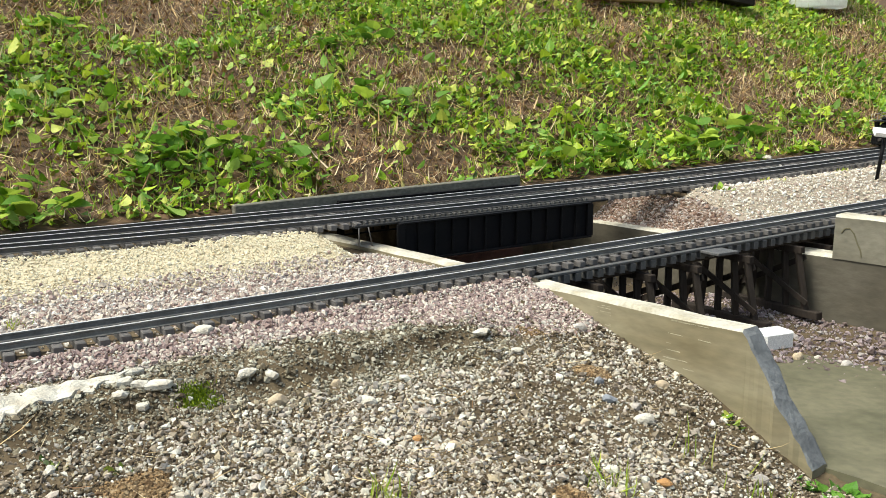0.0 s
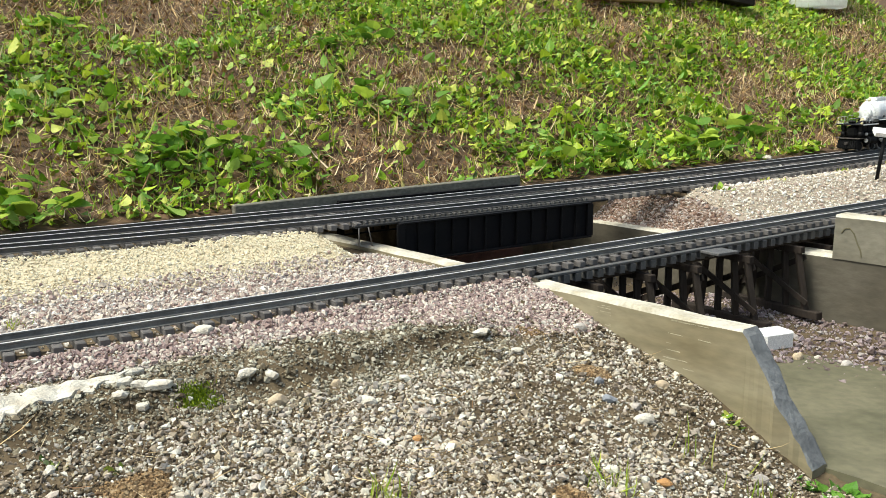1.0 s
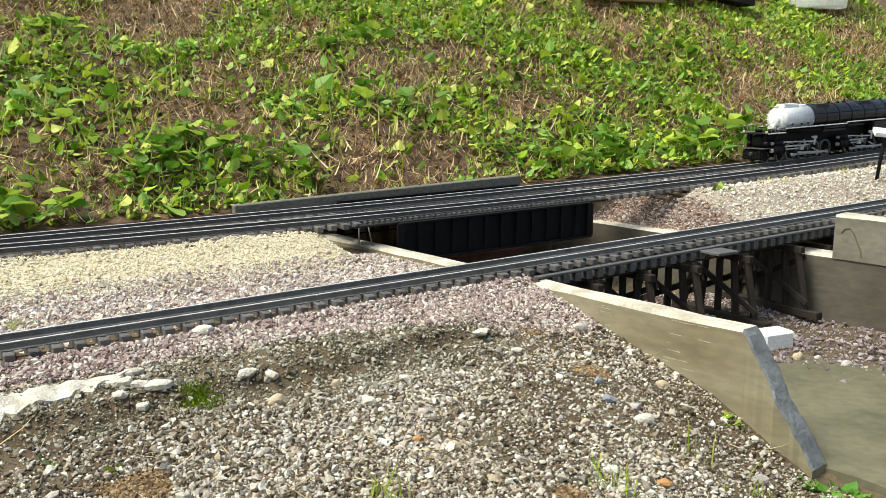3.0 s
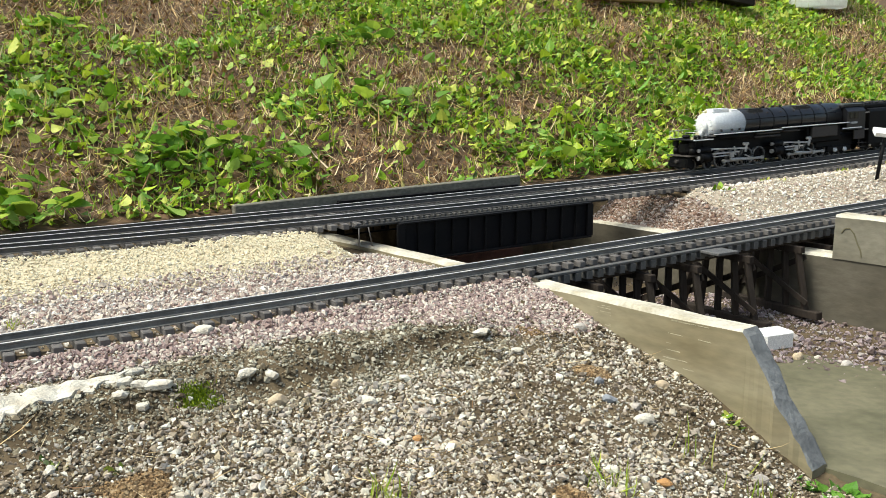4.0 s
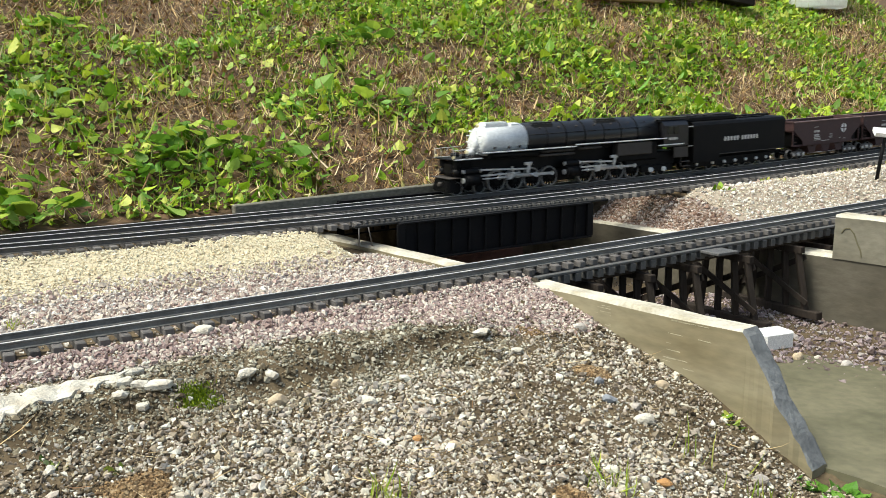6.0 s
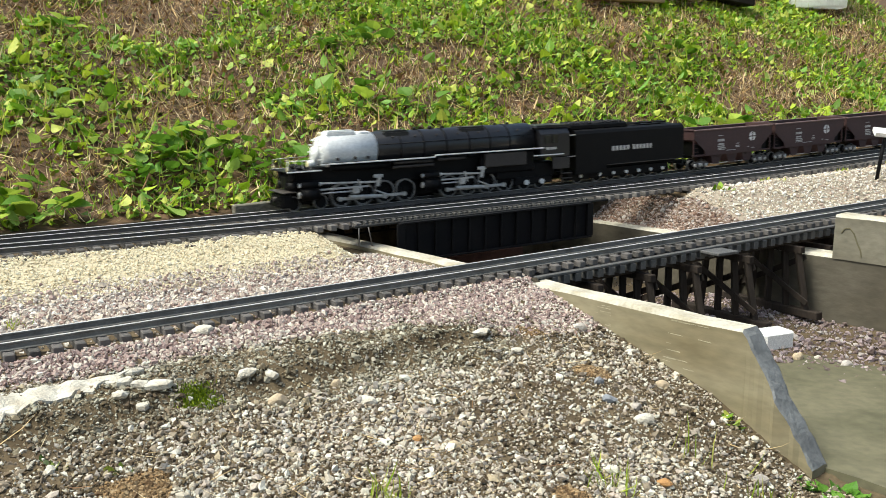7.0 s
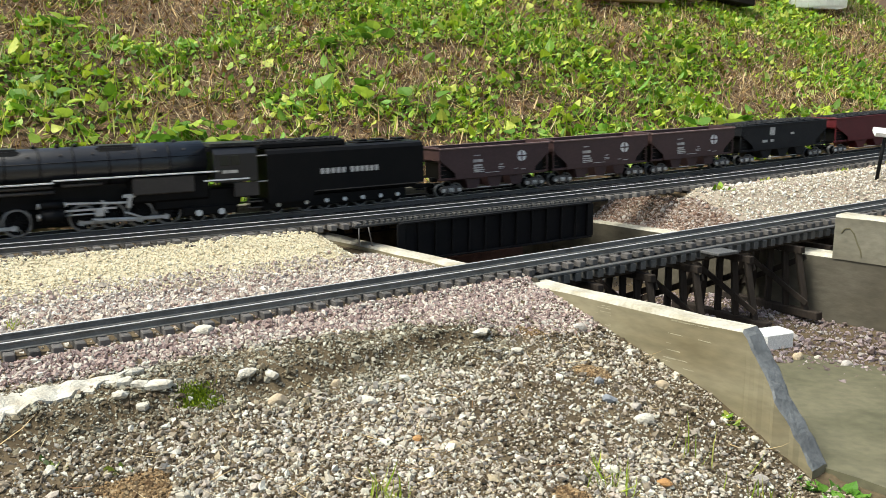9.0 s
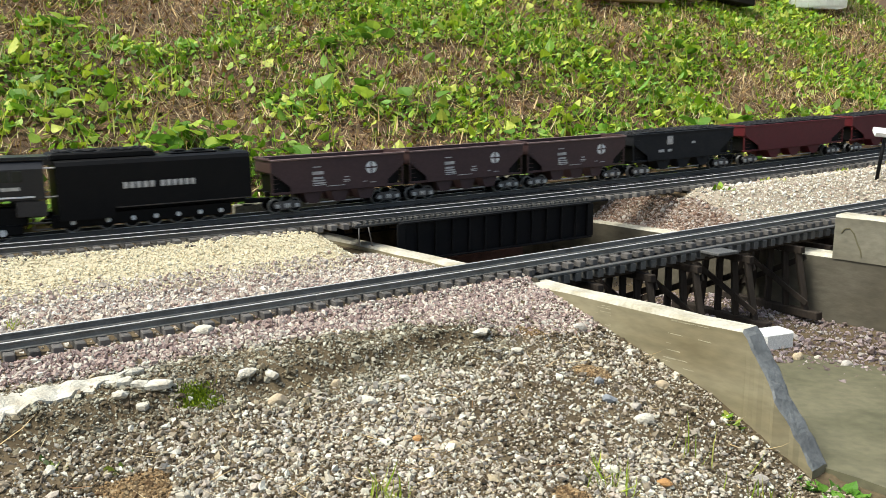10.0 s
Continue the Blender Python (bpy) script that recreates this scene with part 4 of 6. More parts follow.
    part("boiler_handrail", bm, M_BLACK, t)
    bm = bmesh.new()
    for k in range(7):
        for side in (-1, 1):
            rod(bm, (0.30 + 0.055 * k, side * 0.027, 0.140), (0.30 + 0.055 * k, side * 0.031, 0.1435), 0.0022, 8)
    for x in (0.165, 0.205, 0.235):
        rod(bm, (x, -0.033, 0.104), (x + 0.002, -0.038, 0.102), 0.003, 8)
    part("washout_plug", bm, M_SOOT, t)
    # running boards with white edges, stepped up half way
    for side in (-1, 1):
        for a, b, z in ((0.120, 0.392, 0.0945), (0.392, 0.690, 0.0985)):
            bm = bmesh.new()
            box(bm, (a + b) / 2, side * 0.042, z, b - a, 0.018, 0.002, 0.0005)
            rb = part("running_board", bm, M_BLACK, t)
            bm = bmesh.new()
            box(bm, (a + b) / 2, side * 0.0515, z, b - a, 0.0014, 0.0030, 0.0004)
            part("board_edge", bm, M_WHITE_PAINT, rb, "white painted edge")
        for a, b, z in ((0.295, 0.39, 0.087), (0.290, 0.392, 0.078), (0.405, 0.475, 0.088)):   # air reservoirs and pipes
            bm = bmesh.new()
            rod(bm, (a, side * 0.044, z), (b, side * 0.044, z), 0.0030, 12)
            part("pipe", bm, M_SOOT, t)
        bm = bmesh.new()
        rod(bm, (0.150, side * 0.036, 0.086), (0.285, side * 0.036, 0.084), 0.0075, 16)
        part("air_tank", bm, M_BLACK, t)
        bm = bmesh.new()
        box(bm, 0.585, side * 0.044, 0.078, 0.115, 0.010, 0.032, 0.002)
        part("firebox_panel", bm, M_SOOT, t)
    bm = bmesh.new()
    box(bm, 0.60, 0, 0.070, 0.150, 0.072, 0.050, 0.004)
    box(bm, 0.36, 0, 0.066, 0.50, 0.040, 0.044, 0.003)
    box(bm, 0.38, 0, 0.030, 0.60, 0.016, 0.040, 0.002)
    box(bm, 0.655, 0, 0.046, 0.17, 0.060, 0.036, 0.003)
    part("firebox", bm, M_BLACK, t)
    # cab
    bm = bmesh.new()
    prof = [(-0.050, 0.076), (-0.050, 0.130), (-0.038, 0.143), (-0.018, 0.1495), (0.018, 0.1495), (0.038, 0.143), (0.050, 0.130), (0.050, 0.076)]
    a = [bm.verts.new((0.682, y, z)) for y, z in prof]
    b = [bm.verts.new((0.768, y, z)) for y, z in prof]
    bm.faces.new(a)
    for k in range(len(prof) - 1):
        bm.faces.new((a[k], a[k + 1], b[k + 1], b[k]))
    bmesh.ops.recalc_face_normals(bm, faces=bm.faces)
    bmesh.ops.solidify(bm, geom=list(bm.faces), thickness=0.002)
    cab = part("cab", bm, M_GLOSS, t)
    bm = bmesh.new()
    prism(bm, [(0.668, 0.1345), (0.668, 0.146), (0.795, 0.146), (0.795, 0.1345)], -0.030, 0.030)
    bmesh.ops.bevel(bm, geom=list(bm.edges), offset=0.004, segments=2, affect="EDGES")
    part("roof", bm, M_GLOSS, cab)
    bm = bmesh.new()
    prism(bm, [(0.672, 0.141), (0.786, 0.141), (0.786, 0.1505), (0.676, 0.1505)], -0.041, 0.041)
    bmesh.ops.bevel(bm, geom=list(bm.edges), offset=0.005, segments=2, affect="EDGES")
    part("roof_hatch", bm, M_GLOSS, cab)
    for side in (-1, 1):
        for x in (0.702, 0.724):
            bm = bmesh.new()
            box(bm, x, side * 0.0515, 0.118, 0.017, 0.0015, 0.019, 0.0004)
            part("window", bm, M_GLASS, cab, "dark cab window")
        bm = bmesh.new()
        box(bm, 0.712, side * 0.0520, 0.0965, 0.030, 0.001, 0.0060)
        part("number_plate", bm, M_STEEL, cab, "grey number panel")
        bm = bmesh.new()
        box(bm, 0.705, side * 0.0520, 0.0815, 0.090, 0.0016, 0.0030, 0.0004)
        part("cab_stripe", bm, M_WHITE_PAINT, cab, "white stripe")
        bm = bmesh.new()
        box(bm, 0.745, side * 0.047, 0.060, 0.05, 0.004, 0.028, 0.001)
        for z in (0.022, 0.034):
            box(bm, 0.760, side * 0.047, z, 0.030, 0.012, 0.002, 0.0005)
        beam(bm, (0.746, side * 0.047, 0.022), (0.746, side * 0.047, 0.05), 0.002, 0.002)
        part("cab_step", bm, M_SOOT, cab)
    # running gear
    add_wheels(t, LEAD, "leading_wheel", (0.067, 0.128), 0.0155)
    bm = bmesh.new()
    box(bm, 0.098, 0, 0.022, 0.085, 0.034, 0.010, 0.002)
    part("leading_truck", bm, M_BLACK, t)
    engine_unit(t, 0.1760, 0.0975)
    engine_unit(t, 0.4410, 0.3870)
    add_wheels(t, TRAIL, "trailing_wheel", (0.651, 0.696), 0.0165)
    bm = bmesh.new()
    for side in (-1, 1):
        box(bm, 0.675, side * 0.0305, 0.022, 0.11, 0.006, 0.018, 0.002)
    box(bm, 0.675, 0, 0.026, 0.10, 0.04, 0.014, 0.002)
    part("trailing_truck", bm, M_BLACK, t)
    for x in (0.651, 0.696):
        for side in (-1, 1):
            bm = bmesh.new()
            rod(bm, (x, side * 0.030, 0.0185), (x, side * 0.0385, 0.0185), 0.0062, 16)
            part("axle_cover", bm, M_WHITE_PAINT, t, "white axle cover")
    bm = bmesh.new()
    box(bm, 0.780, 0, 0.030, 0.03, 0.014, 0.008, 0.001)
    part("drawbar", bm, M_BLACK, t)
    return t


def bogie(thing, x, wb=0.042, material=None):
    """A two-axle freight truck with cast side frames."""
    for side in (-1, 1):
        bm = bmesh.new()
        y0, y1 = side * 0.0335, side * 0.0375
        top = [(-0.030, 0.018), (-0.026, 0.023), (-0.012, 0.0255), (0.012, 0.0255), (0.026, 0.023), (0.030, 0.018), (0.028, 0.0125), (0.014, 0.009), (-0.014, 0.009), (-0.028, 0.0125)]
        prism(bm, [(x + a, b) for a, b in top], y0, y1)
        fr = part("truck_side", bm, material or M_TRUCK, thing)
        bm = bmesh.new()
        for k in (-0.0045, 0, 0.0045):
            rod(bm, (x + k, side * 0.038, 0.0115), (x + k, side * 0.038, 0.0205), 0.0019, 8)
        box(bm, x - wb / 2, side * 0.038, 0.0150, 0.009, 0.004, 0.008, 0.001)
        box(bm, x + wb / 2, side * 0.038, 0.0150, 0.009, 0.004, 0.008, 0.001)
        part("spring_and_journal", bm, M_STEEL if material is None else material, fr)
    bm = bmesh.new()
    box(bm, x, 0, 0.018, 0.012, 0.066, 0.007, 0.001)
    for k in (-wb / 2, wb / 2):
        rod(bm, (x + k, -0.024, 0.0145), (x + k, 0.024, 0.0145), 0.0022, 8)
    part("bolster", bm, M_BLACK, thing)
    add_wheels(thing, SMALL, "wheel", (x - wb / 2, x + wb / 2), 0.0145)


def tender():
    t = tagged(new("tender"), "long black coal tender with rounded shoulders and pale lettering", "tender")
    L = 0.358
    bm = bmesh.new()
    prof = [(-0.050, 0.043), (-0.050, 0.122), (-0.046, 0.129), (-0.038, 0.132), (0.038, 0.132), (0.046, 0.129), (0.050, 0.122), (0.050, 0.043)]
    a = [bm.verts.new((0, y, z)) for y, z in prof]
    b = [bm.verts.new((L, y, z)) for y, z in prof]
    bm.faces.new(a[::-1])
    bm.faces.new(b)
    for k in range(len(prof)):
        j = (k + 1) % len(prof)
        f = bm.faces.new((a[k], a[j], b[j], b[k]))
        f.smooth = False
    bmesh.ops.recalc_face_normals(bm, faces=bm.faces)
    part("tank", bm, M_BLACK, t)
    bm = bmesh.new()
    prism(bm, [(0, 0.024), (0.090, 0.024), (0.096, 0.030), (0.098, 0.044), (0, 0.044)], -0.0498, 0.0498)
    part("tank_skirt", bm, M_BLACK, t)
    bm = bmesh.new()
    box(bm, (0.1 + L) / 2, 0, 0.042, L - 0.10, 0.102, 0.0022, 0.0004)
    part("tank_rail", bm, M_SOOT, t)
    bm = bmesh.new()
    prism(bm, [(-0.012, 0.131), (0.182, 0.131), (0.178, 0.1445), (-0.006, 0.1445)], -0.034, 0.034)
    bmesh.ops.bevel(bm, geom=list(bm.edges), offset=0.003, segments=1, affect="EDGES")
    bunker = part("coal_bunker", bm, M_BLACK, t)
    rs = np.random.RandomState(7)
    n = 500
    pl = np.stack([rs.uniform(0.0, 0.172, n), rs.uniform(-0.029, 0.029, n), 0.1445 + rs.uniform(-0.001, 0.003, n)], 1)
    r = rs.uniform(0.0015, 0.0035, n)
    c = merged("coal", ICO_V, ICO_F, pl, turns(n, rs, 0.2), np.stack([r, r, r], 1), M_COAL, "", "", jitter=0.25, rs=rs)
    for k in ("category", "kind", "label"):
        if k in c:
            del c[k]
    c.parent = bunker
    for side in (-1, 1):
        bm = bmesh.new()
        box(bm, -0.008, side * 0.046, 0.121, 0.034, 0.003, 0.0025, 0.0005)
        part("front_lip", bm, M_STEEL, t)
        bm = bmesh.new()
        box(bm, -0.008, side * 0.046, 0.070, 0.030, 0.003, 0.0025, 0.0005)
        part("grab_iron", bm, M_STEEL, t)
        # plain pale blocks where the side carries a long name in two words
        for x0, x1 in ((0.112, 0.172), (0.180, 0.248)):
            k = int((x1 - x0) / 0.0105)
            for i in range(k):
                bm = bmesh.new()
                box(bm, x0 + (i + 0.5) * (x1 - x0) / k, side * 0.0503, 0.0815, (x1 - x0) / k * 0.72, 0.0012, 0.0115, 0.0006)
                part("lettering_bar", bm, M_LETTER, t, "pale grey lettering block")
    bm = bmesh.new()
    box(bm, 0.255, 0, 0.134, 0.09, 0.05, 0.003, 0.001)
    for x in (0.23, 0.27, 0.32):
        box(bm, x, 0, 0.137, 0.022, 0.03, 0.005, 0.001)
    part("water_hatch", bm, M_BLACK, t)
    hubs = (0.024, 0.085, 0.130, 0.172, 0.214, 0.256, 0.297)
    add_wheels(t, TRAIL, "wheel", hubs, 0.0165)
    bm = bmesh.new()
    for side in (-1, 1):
        box(bm, 0.185, side * 0.0315, 0.022, 0.27, 0.007, 0.024, 0.002)
        box(bm, 0.022, side * 0.0315, 0.022, 0.07, 0.007, 0.024, 0.002)
    box(bm, L / 2, 0, 0.036, L - 0.01, 0.05, 0.012, 0.001)
    part("underframe", bm, M_BLACK, t)
    for x in hubs:
        for side in (-1, 1):
            bm = bmesh.new()
            rod(bm, (x, side * 0.034, 0.019), (x, side * 0.040, 0.019), 0.0043, 14)
            part("axle_cover", bm, M_WHITE_PAINT, t, "white axle cover")
    bm = bmesh.new()
    box(bm, L + 0.012, 0, 0.028, 0.026, 0.012, 0.010, 0.002)
    rod(bm, (L - 0.02, -0.046, 0.026), (L + 0.002, -0.046, 0.026), 0.002, 8)
    part("coupler", bm, M_BLACK, t)
    return t


def hopper(label, L, paint, cross, load):
    """An offset-side open hopper car with sloped end sheets, bays and two trucks; centred on x = 0."""
    t = tagged(new("hopper_car"), label, "hopper car", group="hopper cars of the train")
    h, w, zt, zb = L / 2, 0.047, 0.109, 0.040
    # side sheets: full depth between the bolsters, cut up to the sloped ends
    for side in (-1, 1):
        bm = bmesh.new()
        out = [(-h, zt), (h, zt), (h, 0.086), (h * 0.985, 0.084), (h * 0.74, zb + 0.014), (h * 0.72, zb), (-h * 0.72, zb), (-h * 0.74, zb + 0.014), (-h * 0.985, 0.084), (-h, 0.086)]
        prism(bm, out, side * (w - 0.002), side * w)
        sd = part("side_sheet", bm, paint, t)
        bm = bmesh.new()
        beam(bm, (-h - 0.001, side * (w + 0.0005), zt), (h + 0.001, side * (w + 0.0005), zt), 0.005, 0.0035, 0.0006)
        part("top_rail", bm, M_RIM if cross else paint, sd)
        bm = bmesh.new()
        beam(bm, (-h, side * (w - 0.006), zb + 0.001), (h, side * (w - 0.006), zb + 0.001), 0.005, 0.005, 0.0006)
        part("side_sill", bm, paint, sd)
        for k in range(2):
            sg = -1 if k else 1
            bm = bmesh.new()
            beam(bm, (sg * h * 0.985, side * (w - 0.004), zb), (sg * h * 0.985, side * (w - 0.004), 0.084), 0.003, 0.003)
            for z in (0.052, 0.062, 0.072, 0.084, 0.096):
                beam(bm, (sg * h * 0.90, side * (w + 0.001), z), (sg * h * 0.99, side * (w + 0.001), z), 0.0008, 0.0008)
            part("ladder", bm, paint, t)
        if cross:
            # round white badge with a dark cross, and rows of small unreadable lettering
            bm = bmesh.new()
            rod(bm, (0.072, side * (w + 0.0002), 0.082), (0.072, side * (w + 0.0009), 0.082), 0.0128, 28)
            bd = part("badge", bm, M_WHITE_PAINT, sd, "round white badge with dark cross")
            bm = bmesh.new()
            box(bm, 0.072, side * (w + 0.0011), 0.082, 0.0245, 0.0006, 0.0030)
            box(bm, 0.072, side * (w + 0.0011), 0.082, 0.0034, 0.0006, 0.0245)
            part("badge_cross", bm, paint, bd)
            for x, z, l, hh in ((-0.052, 0.0905, 0.018, 0.0018), (-0.050, 0.078, 0.025, 0.0065), (-0.050, 0.0675, 0.022, 0.0042), (-0.049, 0.062, 0.026, 0.0030), (-0.047, 0.057, 0.028, 0.0030), (-0.047, 0.053, 0.028, 0.0018),
                                (0.014, 0.066, 0.010, 0.0022), (0.014, 0.060, 0.016, 0.0020), (0.014, 0.0565, 0.014, 0.0014), (-0.01, 0.0495, 0.04, 0.0012), (0.056, 0.0535, 0.008, 0.002), (0.076, 0.0505, 0.014, 0.0014)):
                bm = bmesh.new()
                box(bm, x, side * (w + 0.0004), z, l, 0.0008, hh, 0.0002)
                part("lettering_bar", bm, M_LETTER, sd, "small pale lettering bar")
        else:
            marks = ((-0.055, 0.090, 0.020, 0.022), (-0.085, 0.064, 0.020, 0.007), (-0.055, 0.064, 0.014, 0.007), (0.030, 0.080, 0.014, 0.006)) if paint is M_CARBLACK else ()
            for x, z, l, hh in marks:
                bm = bmesh.new()
                box(bm, x, side * (w + 0.0004), z, l, 0.0008, hh, 0.0015)
                part("lettering_bar", bm, M_LETTER, sd, "pale herald and lettering block")
    # end sheets and sloped floors
    for sg in (-1, 1):
        bm = bmesh.new()
        box(bm, sg * (h - 0.0012), 0, 0.098, 0.0024, 2 * w - 0.004, 0.030, 0.0004)
        beam(bm, (sg * h, -w, zt), (sg * h, w, zt), 0.004, 0.0035, 0.0006)
        part("end_sheet", bm, paint, t)
        bm = bmesh.new()
        prism(bm, [(sg * h * 0.985, 0.084), (sg * h * 0.985, 0.081), (sg * h * 0.36, zb - 0.006), (sg * h * 0.34, zb - 0.004)], -w + 0.004, w - 0.004)
        part("slope_sheet", bm, paint, t)
        for yy in (-0.030, 0.030):
            bm = bmesh.new()
            beam(bm, (sg * h * 0.9, yy, zb), (sg * h * 0.9, yy, 0.082), 0.004, 0.003)
            part("end_post", bm, paint, t)
        bm = bmesh.new()
        box(bm, sg * (h + 0.010), 0, 0.027, 0.024, 0.010, 0.009, 0.002)
        part("coupler", bm, M_BLACK, t)
    # black wedges added under the slope sheets to stand in for shade
    for sg in (-1, 1):
        bm = bmesh.new()
        prism(bm, [(sg * h * 0.94, 0.080), (sg * h * 0.40, zb), (sg * h * 0.94, zb)], -0.036, 0.036)
        part("end_brace_plate", bm, M_BLACK, t)
    bm = bmesh.new()
    box(bm, 0, 0, zb - 0.002, L * 0.99, 0.014, 0.010, 0.001)
    part("centre_sill", bm, M_BLACK, t)
    for k in ((-0.22, 0.0), (0.0, 0.22)) if L < 0.3 else ((-0.3, -0.1), (-0.1, 0.1), (0.1, 0.3)):
        a, b = k[0] * L, k[1] * L
        for sg in (-1, 1):
            bm = bmesh.new()
            y0, y1 = (sg * 0.010, sg * (w - 0.006))
            prism(bm, [(a + 0.004, zb + 0.012), (b - 0.004, zb + 0.012), ((a + b) / 2 + 0.012, 0.016), ((a + b) / 2 - 0.012, 0.016)], y0, y1)
            part("hopper_bay", bm, paint, t)
    bm = bmesh.new()
    rod(bm, (-h * 0.5, -0.038, 0.016), (h * 0.35, -0.038, 0.016), 0.0014, 6)
    part("brake_rod", bm, M_STEEL, t)
    if load:
        rs = np.random.RandomState(11)
        n = 900
        x, y = rs.uniform(-h + 0.008, h - 0.008, n), rs.uniform(-w + 0.005, w - 0.005, n)
        z = 0.110 + 0.006 * np.cos(y / w * 1.5) * (1 - (np.abs(x) / h) ** 6) + rs.uniform(-0.001, 0.001, n)
        r = rs.uniform(0.002, 0.004, n)
        c = merged("coal_load", ICO_V, ICO_F, np.stack([x, y, z], 1), turns(n, rs, 0.2), np.stack([r, r, r], 1), M_COAL, "", "", jitter=0.25, rs=rs)
        for k in ("category", "kind"):
            if k in c:
                del c[k]
        c["label"] = "heaped dark grey coal load"
        c.parent = t
        bm = bmesh.new()
        prism(bm, [(-h + 0.004, 0.095), (h - 0.004, 0.095), (h - 0.004, 0.109), (h * 0.8, 0.1135), (-h * 0.8, 0.1135), (-h + 0.004, 0.109)], -w + 0.004, w - 0.004)
        part("load_core", bm, M_COAL, t)
    tb = h - 0.035
    bogie(t, -tb)
    bogie(t, tb)
    return t


M_LETTER = mat("pale_lettering", (0.62, 0.61, 0.59), 0.6, scale=200, amount=0.5, vary=(0.2, 0.17, 0.16), bump=0.0)
M_RIM = mat("worn_rim", (0.20, 0.13, 0.12), 0.55, vary=(0.30, 0.22, 0.20), scale=60, amount=0.6, bump=0.05)
loco = locomotive()
TRAIN.append((loco, 0.0))
tend = tender()
TRAIN.append((tend, 0.789))
h1 = hopper("oxide brown empty hopper car with round white badge", 0.302, M_BROWN, True, False)
cars = [(h1, 1.340)]


def more(src, x):
    """A further car like src, with its own turning wheels."""
    c = copy_thing(src, Matrix.Identity(4))
    ws = [o for o in c.children if o.name.startswith("wheel")]
    bases = [o.matrix_basis.copy() for o in ws]
    for o, b in zip(ws, bases):
        SPIN.append((o, b, 0.0145, ("wheel", 1 if b.translation.y < 0 else -1)))
    cars.append((c, x))
    return c


more(h1, 1.6565)
more(h1, 1.973)
cars.append((hopper("black hopper car heaped with dark coal", 0.360, M_CARBLACK, False, True), 2.332))
h5 = hopper("dark red hopper car heaped with dark coal", 0.430, M_RED, False, True)
cars.append((h5, 2.772))
more(h5, 3.24)
TRAIN += cars

def coords(x, y):
    sf, ef = (x - FAR0.x) * FD.x + (y - FAR0.y) * FD.y, (x - FAR0.x) * FN.x + (y - FAR0.y) * FN.y
    sn, en = (x - NEAR0.x) * ND.x + (y - NEAR0.y) * ND.y, (x - NEAR0.x) * NN.x + (y - NEAR0.y) * NN.y
    u, q = (x - WALL0.x) * WD.x + (y - WALL0.y) * WD.y, (x - WALL0.x) * WM.x + (y - WALL0.y) * WM.y
    return sf, ef, sn, en, u, q


OCT_V = np.array([(1, 0.1, 0), (-1, -0.1, 0), (0.1, 1, 0.1), (-0.1, -1, 0.1), (0.25, 0.2, 1), (-0.3, 0.1, 0.85), (0, 0, -1)])
OCT_F = np.array([(0, 2, 4), (2, 5, 4), (2, 1, 5), (1, 3, 5), (3, 4, 5), (3, 0, 4), (2, 0, 6), (1, 2, 6), (3, 1, 6), (0, 3, 6)])


def stones(name, n, bounds, keep, size, material, label, seed, flat=0.62, sink=0.25, spread=0.45, chips=True):
    rs = np.random.RandomState(seed)
    x, y = rs.uniform(bounds[0], bounds[1], n), rs.uniform(bounds[2], bounds[3], n)
    ok = keep(x, y, rs)
    x, y = x[ok], y[ok]
    m = len(x)
    r = size * 0.5 * np.exp(rs.normal(0, spread, m))
    r = np.minimum(r, size * 1.6)
    scl = np.stack([r * rs.uniform(0.85, 1.35, m), r * rs.uniform(0.7, 1.0, m), r * rs.uniform(flat * 0.7, flat * 1.25, m)], 1)
    z = ground_z(x, y) + r * flat * (0.5 - sink) + rs.uniform(0, 0.35, m) * r
    return merged(name, OCT_V if chips else ICO_V, OCT_F if chips else ICO_F, np.stack([x, y, z], 1), turns(m, rs, 0.6 if chips else 0.75), scl, material, label, "gravel", jitter=0.22, rs=rs)


def bare(x, y, sn, en):
    """Where the crusted soil shows through below the near track (0 to 1)."""
    d = -0.03 - en + 0.012 * np_noise(x, y, 21, f0=8, f1=50)
    return smooth(0.045, 0.075, d) * (1 - smooth(0.15, 0.22, d)) * (1 - smooth(0.50, 0.68, sn))


DIRT = [(-0.295, 0.798, 0.036), (0.200, 1.150, 0.024), (0.128, 0.857, 0.020), (0.120, 1.235, 0.022)]


def in_dirt(x, y):
    out = np.zeros(len(x), bool)
    for cx, cy, r in DIRT:
        out |= (x - cx) ** 2 + ((y - cy) * 1.6) ** 2 < (r * (1 + 0.25 * np_noise(x, y, 9, f0=40, f1=200))) ** 2
    return out


def is_front(x, y, rs):
    sf, ef, sn, en, u, q = coords(x, y)
    clear = ~in_dirt(x, y)
    b = bare(x, y, sn, en)
    patchy = 0.55 + 0.5 * np_noise(x, y, 31, f0=7, f1=30)
    thin = np.where((sn < 0.45) & (en > -0.33), np.clip(0.10 + patchy, 0.42, 0.95), np.clip(0.30 + 1.2 * (patchy - 0.25), 0.40, 1.0))
    d = -0.03 - en
    clear &= (d > 0.13) | (sn < 0.40) | (rs.rand(len(x)) < 0.15)
    return clear & (en < -0.075) & (q < -0.002 - 0.004 * rs.rand(len(x))) & (rs.rand(len(x)) > b * 0.94) & (rs.rand(len(x)) < thin)


def is_crumbly(x, y, rs):
    sf, ef, sn, en, u, q = coords(x, y)
    n = np_noise(x, y, 91, f0=9, f1=45)
    return ~in_dirt(x, y) & (en < -0.10) & (q < -0.004) & (rs.rand(len(x)) < np.clip(0.26 + 0.6 * n, 0.05, 0.85))


